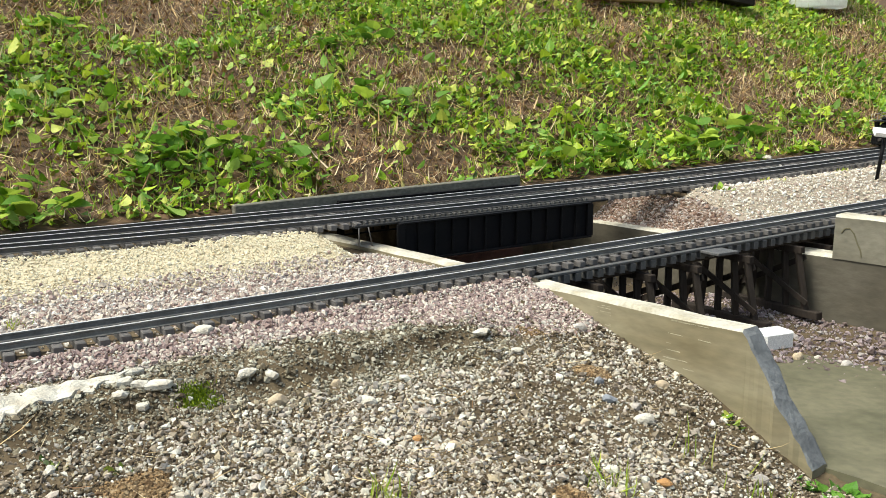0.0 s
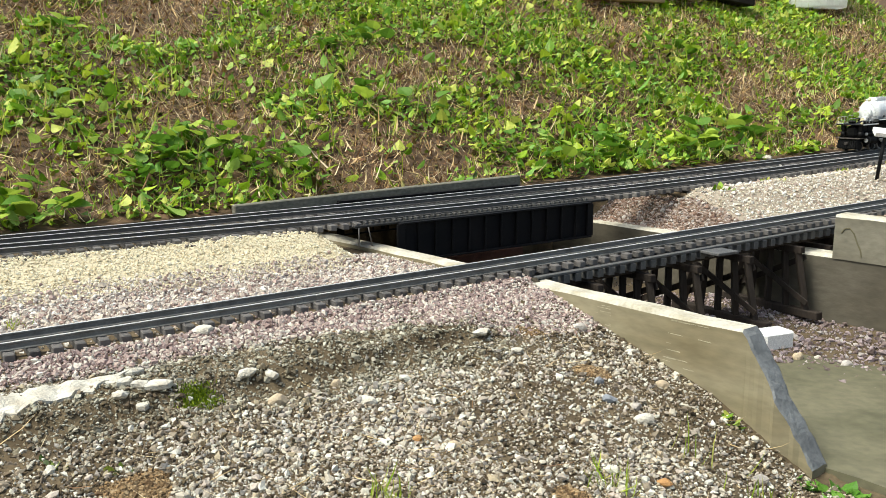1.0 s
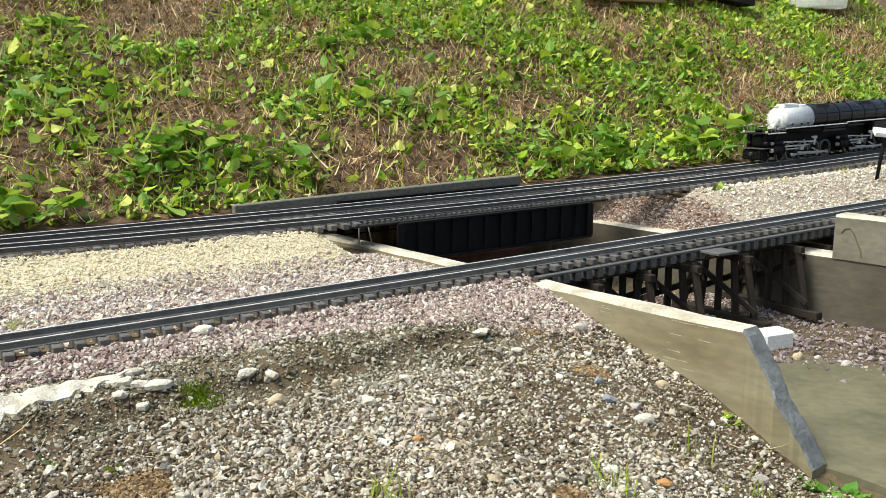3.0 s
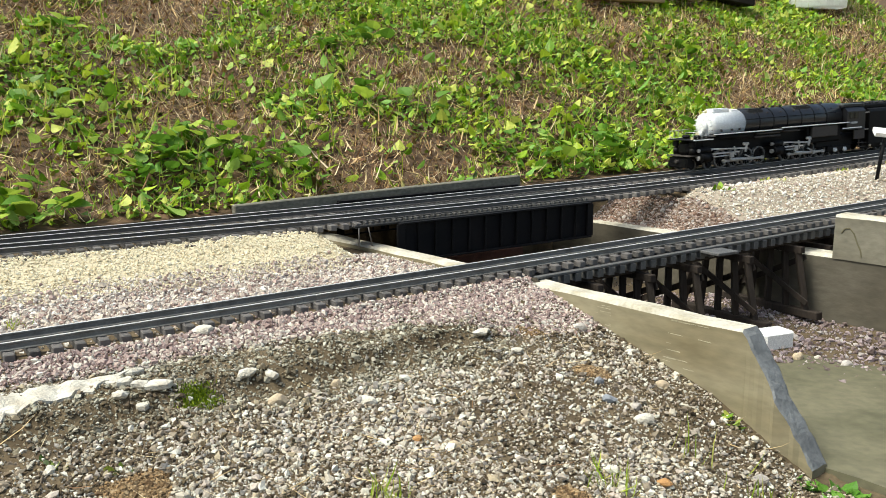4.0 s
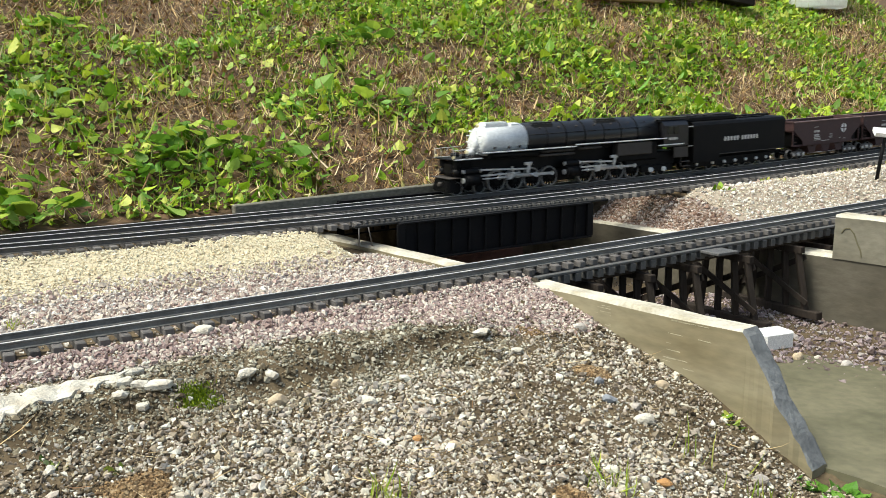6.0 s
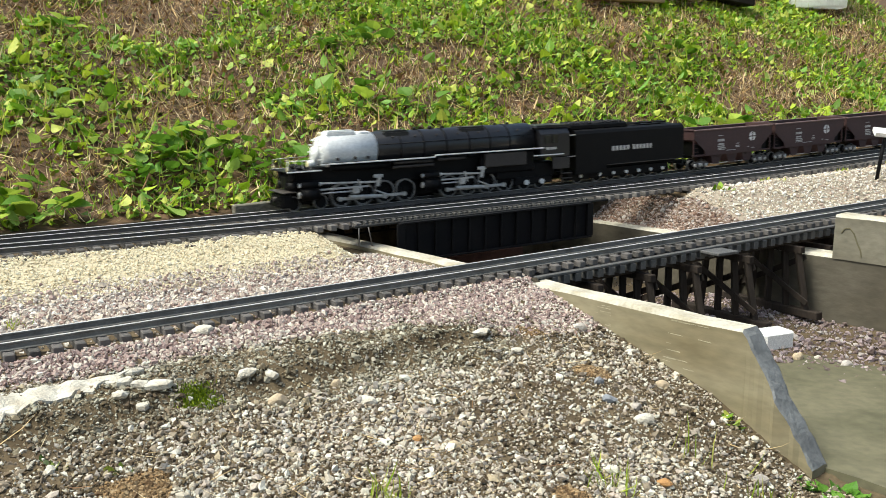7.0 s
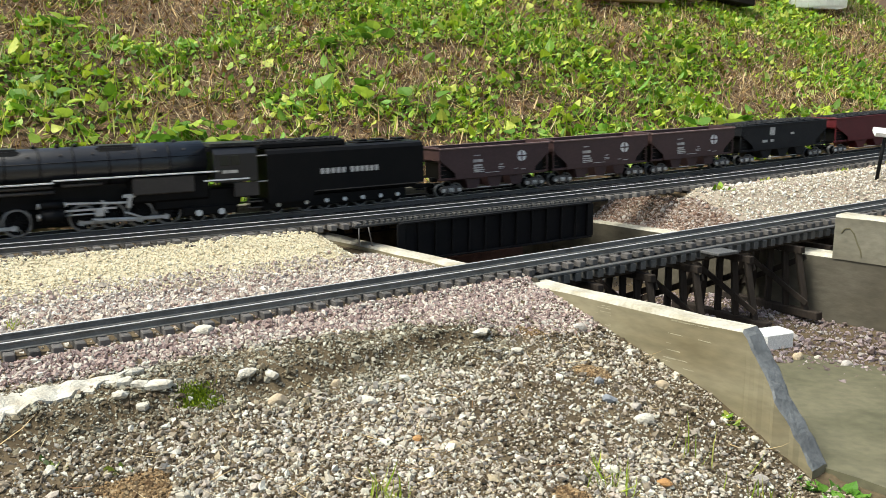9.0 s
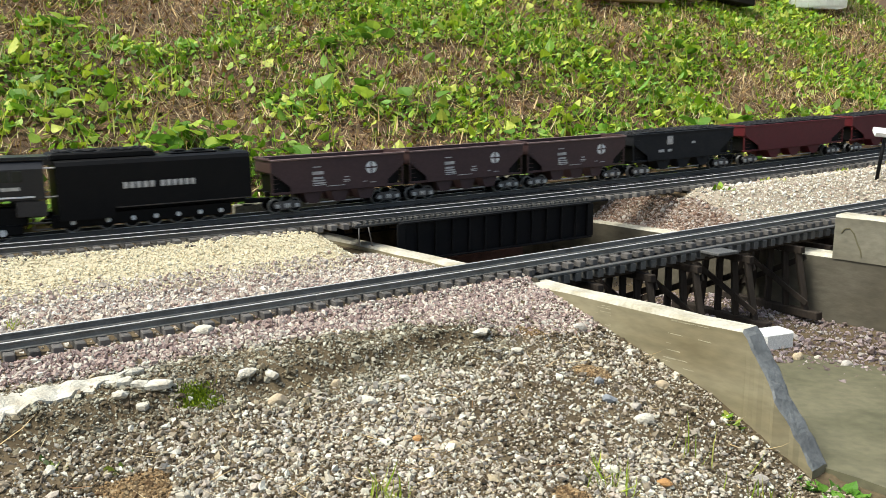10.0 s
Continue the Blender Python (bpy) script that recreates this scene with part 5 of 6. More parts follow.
def is_shoulder(x, y, rs):
    sf, ef, sn, en, u, q = coords(x, y)
    d = -0.03 - en
    wide = 0.030 + 0.115 * smooth(0.30, 0.75, sn)
    return (en < -0.024) & (d < wide + 0.03 * rs.rand(len(x))) & (q < 0.0)


def in_near_track(x, y, rs):
    sf, ef, sn, en, u, q = coords(x, y)
    return (en > -0.03) & (en < 0.075) & ((q < 0.01) | (q > CHAN))


def is_bank(x, y, rs):
    sf, ef, sn, en, u, q = coords(x, y)
    return (en > 0.066) & ((ef < -0.335 + 0.03 * rs.rand(len(x))) | ((q > -0.10) & (ef < -0.20))) & (q < -0.004)


def is_berm(x, y, rs):
    sf, ef, sn, en, u, q = coords(x, y)
    return (ef > -0.37 + 0.05 * rs.rand(len(x)) ** 2) & (ef < -0.176 - 0.02 * rs.rand(len(x))) & (q < -0.055 - 0.03 * rs.rand(len(x))) & (en > 0.08)


def is_east_pale(x, y, rs):
    sf, ef, sn, en, u, q = coords(x, y)
    edge = CHAN + 0.112 + 0.03 * np_noise(x, y, 5)
    return (q > edge) & (en > 0.07) & (ef < -0.20)


def is_east_brown(x, y, rs):
    sf, ef, sn, en, u, q = coords(x, y)
    return (q > CHAN + 0.008) & (q < CHAN + 0.13) & (en > 0.07) & (ef < 0.0)


def in_far_ballast(x, y, rs):
    sf, ef, sn, en, u, q = coords(x, y)
    return (ef > -0.235) & (ef < 0.10) & ((sf < 0.60) | (sf > 1.175))


def in_pit(x, y, rs):
    sf, ef, sn, en, u, q = coords(x, y)
    return (q > 0.05) & (q < CHAN) & (ef < -0.15) & ((u < 0.80 + 0.03 * rs.rand(len(x))) | (q > 0.375 + 0.02 * np_noise(x, y, 6, f0=9, f1=60)))


stones("foreground_gravel", 78000, (-0.62, 0.50, 0.68, 1.42), is_front, 0.0038, M_PEBBLE, "loose mixed angular pebbles over brown soil", 1, spread=0.42, flat=0.72)
stones("larger_pebbles", 1500, (-0.75, 0.55, 0.62, 1.45), is_front, 0.0084, M_PEBBLE, "larger rounded pebbles among the gravel", 14, spread=0.3, chips=False)
stones("earth_crumbs", 60000, (-0.70, 0.52, 0.66, 1.40), is_crumbly, 0.0030, M_CRUMB, "dark crumbs of earth between the pebbles", 15, sink=0.05, flat=0.9)
stones("fine_gravel", 42000, (-0.62, 0.50, 0.68, 1.40), is_front, 0.0029, M_PEBBLE, "fine brown and grey grit between the pebbles", 2)
stones("crust_grit", 50000, (-0.75, 0.40, 0.85, 1.40), lambda x, y, rs: (bare(x, y, *coords(x, y)[2:4]) > 0.3), 0.0035, M_CRUST, "grey grit crusted on the soil ledge", 12, sink=0.4)
stones("crust_crumbs", 65000, (-0.62, 0.36, 0.88, 1.40), lambda x, y, rs: (bare(x, y, *coords(x, y)[2:4]) > 0.15) & (rs.rand(len(x)) < 0.55 + 0.5 * np_noise(x, y, 33, f0=12, f1=60)), 0.0021, M_CRUST, "fine pale crumbs crusted on the soil ledge", 19, sink=0.1, flat=0.9)
stones("shoulder_ballast", 160000, (-0.66, 0.32, 0.92, 1.46), is_shoulder, 0.0034, M_ROSE, "pinkish crushed stone ballast beside the near track", 3, flat=0.8)
stones("track_ballast", 26000, (-0.80, 1.75, 0.85, 2.3), in_near_track, 0.0045, M_PINK, "pinkish crushed stone ballast between the near track's ties", 4, flat=0.8, sink=0.8)
stones("bank_gravel", 80000, (-1.0, 0.14, 1.05, 1.85), is_bank, 0.0040, M_PINK, "pale pink and grey crushed gravel between the tracks", 5, flat=0.8)
for k, (cx, cy, r) in enumerate(DIRT):
    stones("patch_soil", 6500, (cx - 1.5 * r, cx + 1.5 * r, cy - r, cy + r), lambda x, y, rs: in_dirt(x, y), 0.0021, M_RUST, "crumbs of rust-brown earth heaped on the gravel", 130 + k, flat=0.9)
stones("buff_grit", 84000, (-1.0, -0.05, 1.15, 1.9), is_berm, 0.0024, M_YELLOW, "buff yellow decomposed grit heaped along the track", 6, flat=0.8)
stones("east_grit", 62000, (0.48, 1.75, 1.85, 2.85), is_east_pale, 0.0042, M_WHITE, "pale whitish grit bank beyond the channel", 7, flat=0.8)
stones("east_gravel", 80000, (0.25, 1.1, 1.7, 2.4), is_east_brown, 0.0048, M_BROWNGRAVEL, "brownish gravel and debris at the bridge end", 8, flat=0.8)
stones("far_ballast", 36000, (-1.2, 2.2, 1.2, 3.2), in_far_ballast, 0.0048, M_BALLAST, "dark weathered ballast under the far tracks", 9, flat=0.8, sink=0.5)
stones("pit_gravel", 29000, (0.1, 1.5, 0.9, 1.95), in_pit, 0.0055, M_PURPLE, "damp purplish gravel in the channel under the trestle", 10, flat=0.75)


def rock(x, y, w, seed, label, flat=0.6, material=None, lift=0.35, name="rock"):
    rs = random.Random(seed)
    bm = bmesh.new()
    bmesh.ops.create_icosphere(bm, subdivisions=2, radius=1.0)
    o = Vector((rs.uniform(0, 99), rs.uniform(0, 99), rs.uniform(0, 99)))
    for v in bm.verts:
        v.co *= 1 + 0.34 * noise.noise(v.co * 1.1 + o) + 0.16 * noise.noise(v.co * 2.7 + o)
    for k in range(7):                          # flat broken faces
        d = Vector((rs.gauss(0, 1), rs.gauss(0, 1), rs.gauss(0, 0.7))).normalized()
        for v in bm.verts:
            over = v.co.dot(d) - 0.74
            if over > 0:
                v.co -= d * over
    bmesh.ops.scale(bm, vec=(w / 2, w / 2 * rs.uniform(0.6, 0.85), w / 2 * flat), verts=bm.verts)
    ob = part(name, bm, material or M_ROCK)
    ob.matrix_basis = pose(x, y, float(ground_z(x, y)) + w / 2 * flat * lift, rs.uniform(-8, 8), rs.uniform(-8, 8), rs.uniform(-40, 40))
    return tagged(ob, label, "rock", group="loose rocks")


ROCKS = [
    (-0.311, 1.136, 0.033, 0.42, "flat whitish stone lying beside the near track"),
    (-0.228, 1.014, 0.026, 0.5, "pale angular stone half sunk in crusted soil"), (-0.200, 1.021, 0.020, 0.6, "pale angular stone half sunk in crusted soil"),
    (-0.086, 1.002, 0.026, 0.45, "pale flat pebble on gravel"), (0.099, 1.178, 0.022, 0.5, "whitish pebble on gravel"),
    (0.245, 1.051, 0.032, 0.5, "broad pale grey stone on the gravel slope"), (0.289, 1.144, 0.020, 0.8, "rounded cream pebble on gravel"),
    (0.167, 1.016, 0.017, 0.8, "cream upright pebble on gravel"), (0.201, 1.124, 0.019, 0.7, "blue-grey pebble on gravel"), (0.206, 1.085, 0.022, 0.5, "blue-grey flat pebble on gravel"),
    (0.240, 1.078, 0.018, 0.7, "grey-green pebble on gravel"), (-0.336, 0.963, 0.024, 0.6, "pale stone on crusted soil"),
    (-0.187, 0.980, 0.026, 0.6, "tan stone in a hollow of the soil"), (-0.126, 1.036, 0.014, 0.9, "small tan stone standing in the soil"),
    (0.198, 1.270, 0.026, 0.6, "grey stone on ballast"), (0.262, 1.225, 0.020, 0.5, "white flat pebble near the concrete wall"),
    (0.370, 0.997, 0.025, 0.6, "grey stone near the wall's end"), (0.051, 1.205, 0.034, 0.3, "pale crust of mortar on soil"),
    (0.013, 0.915, 0.018, 0.6, "cream pebble on gravel"), (-0.349, 0.940, 0.020, 0.6, "white stone on soil"),
    (-0.027, 0.923, 0.013, 0.7, "orange pebble on gravel"), (0.236, 0.914, 0.020, 0.6, "orange-brown pebble on gravel"),
    (0.618, 1.523, 0.024, 0.85, "rounded tan cobble at the channel's edge"), (0.688, 1.490, 0.022, 0.6, "buff stone at the channel's edge"),
    (0.654, 1.529, 0.015, 0.7, "white pebble at the channel's edge"), (0.989, 2.789, 0.05, 0.35, "flat white stone behind the outer track"),
]
for i, (x, y, w, fl, lab) in enumerate(ROCKS):
    m = M_ORANGE if "orange" in lab else M_TAN if "tan" in lab or "cream" in lab else M_SLATE if "blue" in lab else M_MORTAR if "pale" in lab or "whit" in lab else M_ROCK
    rock(x, y, w, 100 + i, lab, fl, m)


def slab(x, y, l, w, h, rz, label, material, seed):
    rs = random.Random(seed)
    bm = bmesh.new()
    n = 8
    top = [bm.verts.new((l / 2 * math.cos(a) * rs.uniform(0.65, 1.2), w / 2 * math.sin(a) * rs.uniform(0.6, 1.25), h / 2 + rs.uniform(-.0008, .0008))) for a in [2 * math.pi * k / n for k in range(n)]]
    bot = [bm.verts.new((v.co.x * 1.06, v.co.y * 1.06, -h / 2)) for v in top]
    bm.faces.new(top)
    bm.faces.new(bot[::-1])
    for k in range(n):
        bm.faces.new((top[k], bot[k], bot[(k + 1) % n], top[(k + 1) % n]))
    bmesh.ops.recalc_face_normals(bm, faces=bm.faces)
    bmesh.ops.bevel(bm, geom=[e for e in bm.edges], offset=0.0012, segments=1, affect="EDGES")
    ob = part("mortar_slab", bm, material)
    ob.matrix_basis = pose(x, y, float(ground_z(x, y)) + h * 0.35, 4, -3, rz)
    return tagged(ob, label, "slab", group="mortar slabs")


def mortar_sheet():
    """One long thin sheet of spilt mortar with a ragged edge, wide at one end and crumbling at the other."""
    bm = bmesh.new()
    n, l = 26, 0.205
    a, d = Vector((-0.502, 0.868)), Vector((0.786, 0.618)).normalized()
    side = Vector((-d.y, d.x))
    cols = []
    for i in range(n + 1):
        k = i / n
        mid, half = 0.0015 * math.sin(k * 7), 0.023 * (1 - k) ** 0.7 + 0.003
        col = []
        for j in range(6):
            r = noise.noise(Vector((k * 24, j * 2.1, 4))) * 0.012 * (1 if j in (0, 5) else 0.4)
            p = a + d * (l * k) + side * (mid + half * (j / 2.5 - 1) + r)
            col.append(bm.verts.new((p.x, p.y, float(ground_z(p.x, p.y)) + (0.0055 if 0 < j < 5 else 0.0035) + 0.0016 * noise.noise(Vector((p.x * 90, p.y * 90, 1))))))
        cols.append(col)
    for i in range(n):
        for j in range(5):
            bm.faces.new((cols[i][j], cols[i + 1][j], cols[i + 1][j + 1], cols[i][j + 1]))
    r = bmesh.ops.extrude_face_region(bm, geom=list(bm.faces))
    bmesh.ops.translate(bm, verts=[v for v in r["geom"] if isinstance(v, bmesh.types.BMVert)], vec=(0, 0, -0.010))
    bmesh.ops.recalc_face_normals(bm, faces=bm.faces)
    tagged(part("mortar_slab", bm, M_MORTAR), "long ragged sheet of pale spilt mortar on the soil", "slab", group="mortar slabs")


mortar_sheet()
for x, y, l, w, rz, sd in ((-0.318, 0.966, 0.034, 0.022, 24, 6), (-0.468, 0.868, 0.030, 0.018, 4, 7), (-0.325, 0.940, 0.020, 0.013, 40, 8), (-0.352, 0.962, 0.022, 0.015, 60, 9)):
    slab(x, y, l, w, 0.007, rz, "cracked flat pale mortar slab on the soil", M_MORTAR, sd)
bm = bmesh.new()
box(bm, 0, 0, 0, 0.068, 0.044, 0.034, 0.004)
ob = part("footing_block", bm, M_WHITE_PAINT)
ob.matrix_basis = pose(0.594, 1.590, FLOOR_Z + 0.017, 0, 0, 24)
tagged(ob, "whitewashed concrete footing block under the trestle", "block")


# ---- weeds ----
def leaf_template(kind):
    if kind == "round":           # heart-shaped blade with a fold along the midrib
        out = [(0, 0.0), (0.30, -0.10), (0.50, 0.12), (0.48, 0.42), (0.28, 0.72), (0, 1.0)]
    elif kind == "long":
        out = [(0, 0.0), (0.12, 0.18), (0.17, 0.45), (0.11, 0.78), (0, 1.0)]
    else:
        out = [(0, 0.0), (0.04, 0.20), (0.032, 0.65), (0, 1.0)]
    v, f = [], []
    bend = 0.16 if kind != "blade" else 0.30
    for x, y in out:
        v.append((0, y, -bend * y * y))
    for sgn in (1, -1):
        for x, y in out[1:-1]:
            v.append((sgn * x, y, -bend * y * y + abs(x) * 0.28))
    k = len(out)
    for side in (0, 1):
        o = k + side * (k - 2)
        idx = [0] + [o + i for i in range(k - 2)] + [k - 1]
        for i in range(k - 1):
            if i == 0:
                t = (idx[0], idx[1], 1)
                f.append(t if side == 0 else t[::-1])
            elif i == k - 2:
                t = (idx[i], idx[i + 1], k - 2)
                f.append(t if side == 0 else t[::-1])
            else:
                for t in ((i, idx[i], idx[i + 1]), (i, idx[i + 1], i + 1)):
                    f.append(t if side == 0 else t[::-1])
    return np.array(v, float), np.array(f)


def aimed(n, rs, tilt0, tilt1):
    """Leaf frames: y leads out and up by tilt, turned any way about the vertical, x rolled."""
    a = rs.uniform(0, 2 * np.pi, n)
    t = np.radians(rs.uniform(tilt0, tilt1, n))
    yv = np.stack([np.cos(a) * np.cos(t), np.sin(a) * np.cos(t), np.sin(t)], 1)
    side = np.stack([-np.sin(a), np.cos(a), np.zeros(n)], 1)
    roll = rs.normal(0, 0.35, n)
    up = np.cross(yv, side) * -1
    up = np.where(up[:, 2:3] < 0, -up, up)
    xv = side * np.cos(roll)[:, None] + up * np.sin(roll)[:, None]
    zv = np.cross(xv, yv)
    return np.stack([xv, yv, zv], 2)


# dry and lush patches of the hillside: along, across, radius
DRY = [(0.22, 0.92, 0.20), (0.52, 0.78, 0.16), (0.69, 0.54, 0.15), (1.08, 0.84, 0.14), (0.79, 0.27, 0.14), (1.34, 0.78, 0.12), (1.59, 0.96, 0.12), (1.56, 0.59, 0.10), (2.81, 0.41, 0.25), (2.54, 0.63, 0.15), (0.60, 0.45, 0.13),
       (0.75, 1.34, 0.12), (1.04, 0.26, 0.10), (2.45, 1.05, 0.18), (0.90, 0.21, 0.12), (2.5, 0.2, 0.12), (0.95, 0.45, 0.12)]
LUSH = [(1.75, 1.35, 0.30), (2.3, 1.5, 0.3), (1.5, 1.5, 0.25), (0.41, 0.38, 0.12), (0.08, 0.25, 0.14), (1.29, 1.12, 0.15), (2.08, 0.37, 0.22), (1.62, 0.25, 0.18), (1.31, 0.32, 0.12), (0.32, 1.21, 0.18), (1.04, 1.06, 0.12), (0.27, 0.37, 0.12),
        (1.03, 0.59, 0.10), (0.61, 0.27, 0.10), (0.17, 0.65, 0.14), (2.06, 0.86, 0.2), (3.2, 0.9, 0.35), (1.89, 0.98, 0.15), (2.0, 0.15, 0.25)]


def hill_points(n, rs, pick):
    s, e = rs.uniform(-0.9, 4.6, n), 0.115 + 1.9 * rs.rand(n)
    x, y = FAR0.x + FD.x * s + FN.x * e, FAR0.y + FD.y * s + FN.y * e
    seen = np.abs(x) < 0.53 * y + 0.1
    lush = 0.59 + 0.30 * np_noise(x, y, 44, f0=5, f1=24) + 0.18 * np_noise(x, y, 45, f0=16, f1=60)
    for cs, ce, r in DRY:
        lush -= 0.40 * np.exp(-((s - cs) ** 2 + (e - ce) ** 2) / r ** 2)
    for cs, ce, r in LUSH:
        lush += 0.30 * np.exp(-((s - cs) ** 2 + (e - ce) ** 2) / r ** 2)
    ok = seen & pick(lush, rs, len(x), e)
    return x[ok], y[ok]


def weeds(name, n, kind, size, height, tilt, cols, pick, label, seed, wide=1.0):
    rs = np.random.RandomState(seed)
    tv, tf = leaf_template(kind)
    x, y = hill_points(n, rs, pick)
    m = len(x)
    L = size * np.exp(rs.normal(0, 0.35, m))
    z = ground_z(x, y) + rs.uniform(height[0], height[1], m)
    scl = np.stack([L * wide * rs.uniform(0.8, 1.2, m), L, L], 1)
    return merged(name, tv, tf, np.stack([x, y, z], 1), aimed(m, rs, *tilt), scl, cols, label, "weeds")


M_LEAF = leaf_mat("weed_leaf", [(0.10, 0.20, 0.012), (0.29, 0.46, 0.025), (0.48, 0.60, 0.05), (0.18, 0.34, 0.03), (0.58, 0.62, 0.12), (0.40, 0.56, 0.12), (0.20, 0.40, 0.07)], 0.5, 0.3)
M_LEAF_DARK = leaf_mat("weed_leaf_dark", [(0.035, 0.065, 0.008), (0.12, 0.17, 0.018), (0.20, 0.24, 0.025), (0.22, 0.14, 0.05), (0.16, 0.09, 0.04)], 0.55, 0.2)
M_LEAF_GREEN = leaf_mat("round_leaf", [(0.10, 0.25, 0.03), (0.18, 0.36, 0.05), (0.14, 0.30, 0.04)], 0.5, 0.3)
M_GRASS = leaf_mat("grass_blade", [(0.22, 0.34, 0.02), (0.44, 0.50, 0.06), (0.58, 0.55, 0.18), (0.34, 0.44, 0.05)])
M_STRAW = leaf_mat("dry_straw", [(0.40, 0.26, 0.11), (0.70, 0.53, 0.28), (0.19, 0.10, 0.05), (0.84, 0.70, 0.46)], rough=0.7, through=0.1)
M_DEAD = leaf_mat("dead_leaf", [(0.10, 0.05, 0.025), (0.30, 0.17, 0.075), (0.18, 0.09, 0.045), (0.50, 0.34, 0.18), (0.22, 0.20, 0.06)], rough=0.75, through=0.1)
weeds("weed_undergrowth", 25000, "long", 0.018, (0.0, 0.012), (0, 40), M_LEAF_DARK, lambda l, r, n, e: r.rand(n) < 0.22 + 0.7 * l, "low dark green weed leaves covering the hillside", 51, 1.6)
weeds("weed_leaves", 54000, "long", 0.0185, (0.004, 0.026), (-10, 55), M_LEAF, lambda l, r, n, e: r.rand(n) < -0.20 + 1.15 * l, "green narrow weed leaves on the hillside", 52, 1.7)
weeds("broad_leaves", 19000, "round", 0.0205, (0.010, 0.032), (-20, 40), M_LEAF, lambda l, r, n, e: r.rand(n) < -0.30 + 1.1 * l, "green heart-shaped leaves on the hillside", 53, 1.0)
weeds("dead_leaves", 34000, "long", 0.015, (0.0, 0.018), (-20, 45), M_DEAD, lambda l, r, n, e: r.rand(n) < np.maximum(1.05 - 0.85 * l, 0.22), "curled brown dead leaves among the weeds", 56, 1.2)
weeds("grass_blades", 30000, "blade", 0.038, (0.0, 0.014), (10, 75), M_GRASS, lambda l, r, n, e: r.rand(n) < 0.05 + 0.6 * l, "thin yellow-green grass blades on the hillside", 54, 0.8)
weeds("dry_stalks", 84000, "blade", 0.028, (0.0, 0.024), (-10, 55), M_STRAW, lambda l, r, n, e: r.rand(n) < np.maximum(1.02 - 1.0 * l, 0.12), "brown dry grass and dead stalks on the hillside", 55, 0.8)


def broad_weed(s, e, n, size, seed):
    """A weed with large heart-shaped leaves on thin stalks."""
    rs = random.Random(seed)
    base = far_pt(s, e)
    z = float(ground_z(base.x, base.y))
    w = tagged(new("broadleaf_weed"), "bright green broad-leaved weed on the hillside", "weed", group="broad-leaved weeds")
    w.matrix_basis = pose(base.x, base.y, z)
    bm = bmesh.new()
    spots = []
    for k in range(n):
        a, r = rs.uniform(0, 6.28), 0.012 + 0.065 * rs.random() ** 0.7
        tip = Vector((r * math.cos(a), r * math.sin(a) * 0.9, 0))
        tip.z = float(ground_z(base.x + tip.x, base.y + tip.y)) - z + rs.uniform(0.022, 0.055)
        rod(bm, tip * 0.25 + Vector((0, 0, -0.004)), tip, 0.0011, 5)
        spots.append((tip, a))
    part("stalk", bm, M_STALK, w)
    for tip, a in spots:
        L = size * rs.uniform(0.7, 1.25)
        q = Euler((radians(rs.uniform(5, 45)), radians(rs.uniform(-25, 25)), a - math.pi / 2 + rs.uniform(-0.7, 0.7) if rs.random() < 0.4 else rs.uniform(2.2, 4.1)))
        share("leaf", BIG_LEAF, w, Matrix.LocRotScale(tip, q, (L, L, L)))


tv, tf = leaf_template("round")
BIG_LEAF = bpy.data.meshes.new("leaf")
BIG_LEAF.from_pydata(tv.tolist(), [], tf.tolist())
M_BIGLEAF = leaf_mat("broad_leaf", [(0.2, 0.35, 0.03)] * 2)
rampn = [n for n in M_BIGLEAF.node_tree.nodes if n.type == "VALTORGB"][0]
oin = M_BIGLEAF.node_tree.nodes.new("ShaderNodeObjectInfo")
M_BIGLEAF.node_tree.links.new(oin.outputs["Random"], rampn.inputs["Fac"])
rampn.color_ramp.elements[0].color = (0.10, 0.22, 0.025, 1)
rampn.color_ramp.elements[1].color = (0.40, 0.52, 0.07, 1)
BIG_LEAF.materials.append(M_BIGLEAF)
M_STALK = mat("green_stalk", (0.20, 0.26, 0.06), 0.6, scale=60, amount=0.3, bump=0.05)
for k, (s, e, n, size) in enumerate(((0.41, 0.33, 16, 0.040), (0.50, 0.36, 12, 0.040), (0.33, 0.30, 12, 0.036), (0.08, 0.20, 12, 0.042), (0.02, 0.16, 8, 0.04), (0.615, 0.25, 9, 0.036), (0.70, 0.20, 5, 0.040), (1.03, 0.59, 10, 0.040),
                                     (1.29, 1.10, 14, 0.046), (1.10, 1.06, 10, 0.042), (2.05, 0.26, 18, 0.050), (2.25, 0.30, 16, 0.050), (1.62, 0.22, 16, 0.042), (1.45, 0.20, 10, 0.04), (1.31, 0.26, 9, 0.036), (0.32, 1.2, 10, 0.044),
                                     (1.92, 0.20, 14, 0.046), (0.17, 0.62, 8, 0.036), (1.15, 0.50, 8, 0.036), (2.5, 0.9, 8, 0.05))):
    broad_weed(s, e, n, size, 300 + k)


def tuft(x, y, n, L, label, material, seed, kind="blade", tilt=(35, 85), spread=0.012, category="grass", name="grass_tuft", wide=1.3):
    rs = np.random.RandomState(seed)
    tv, tf = leaf_template(kind)
    px, py = x + rs.normal(0, spread, n), y + rs.normal(0, spread * 0.7, n)
    l = L * np.exp(rs.normal(0, 0.3, n))
    ob = merged(name, tv, tf, np.stack([px, py, ground_z(px, py)], 1), aimed(n, rs, *tilt), np.stack([l * wide, l, l], 1), material, label, category)
    return ob


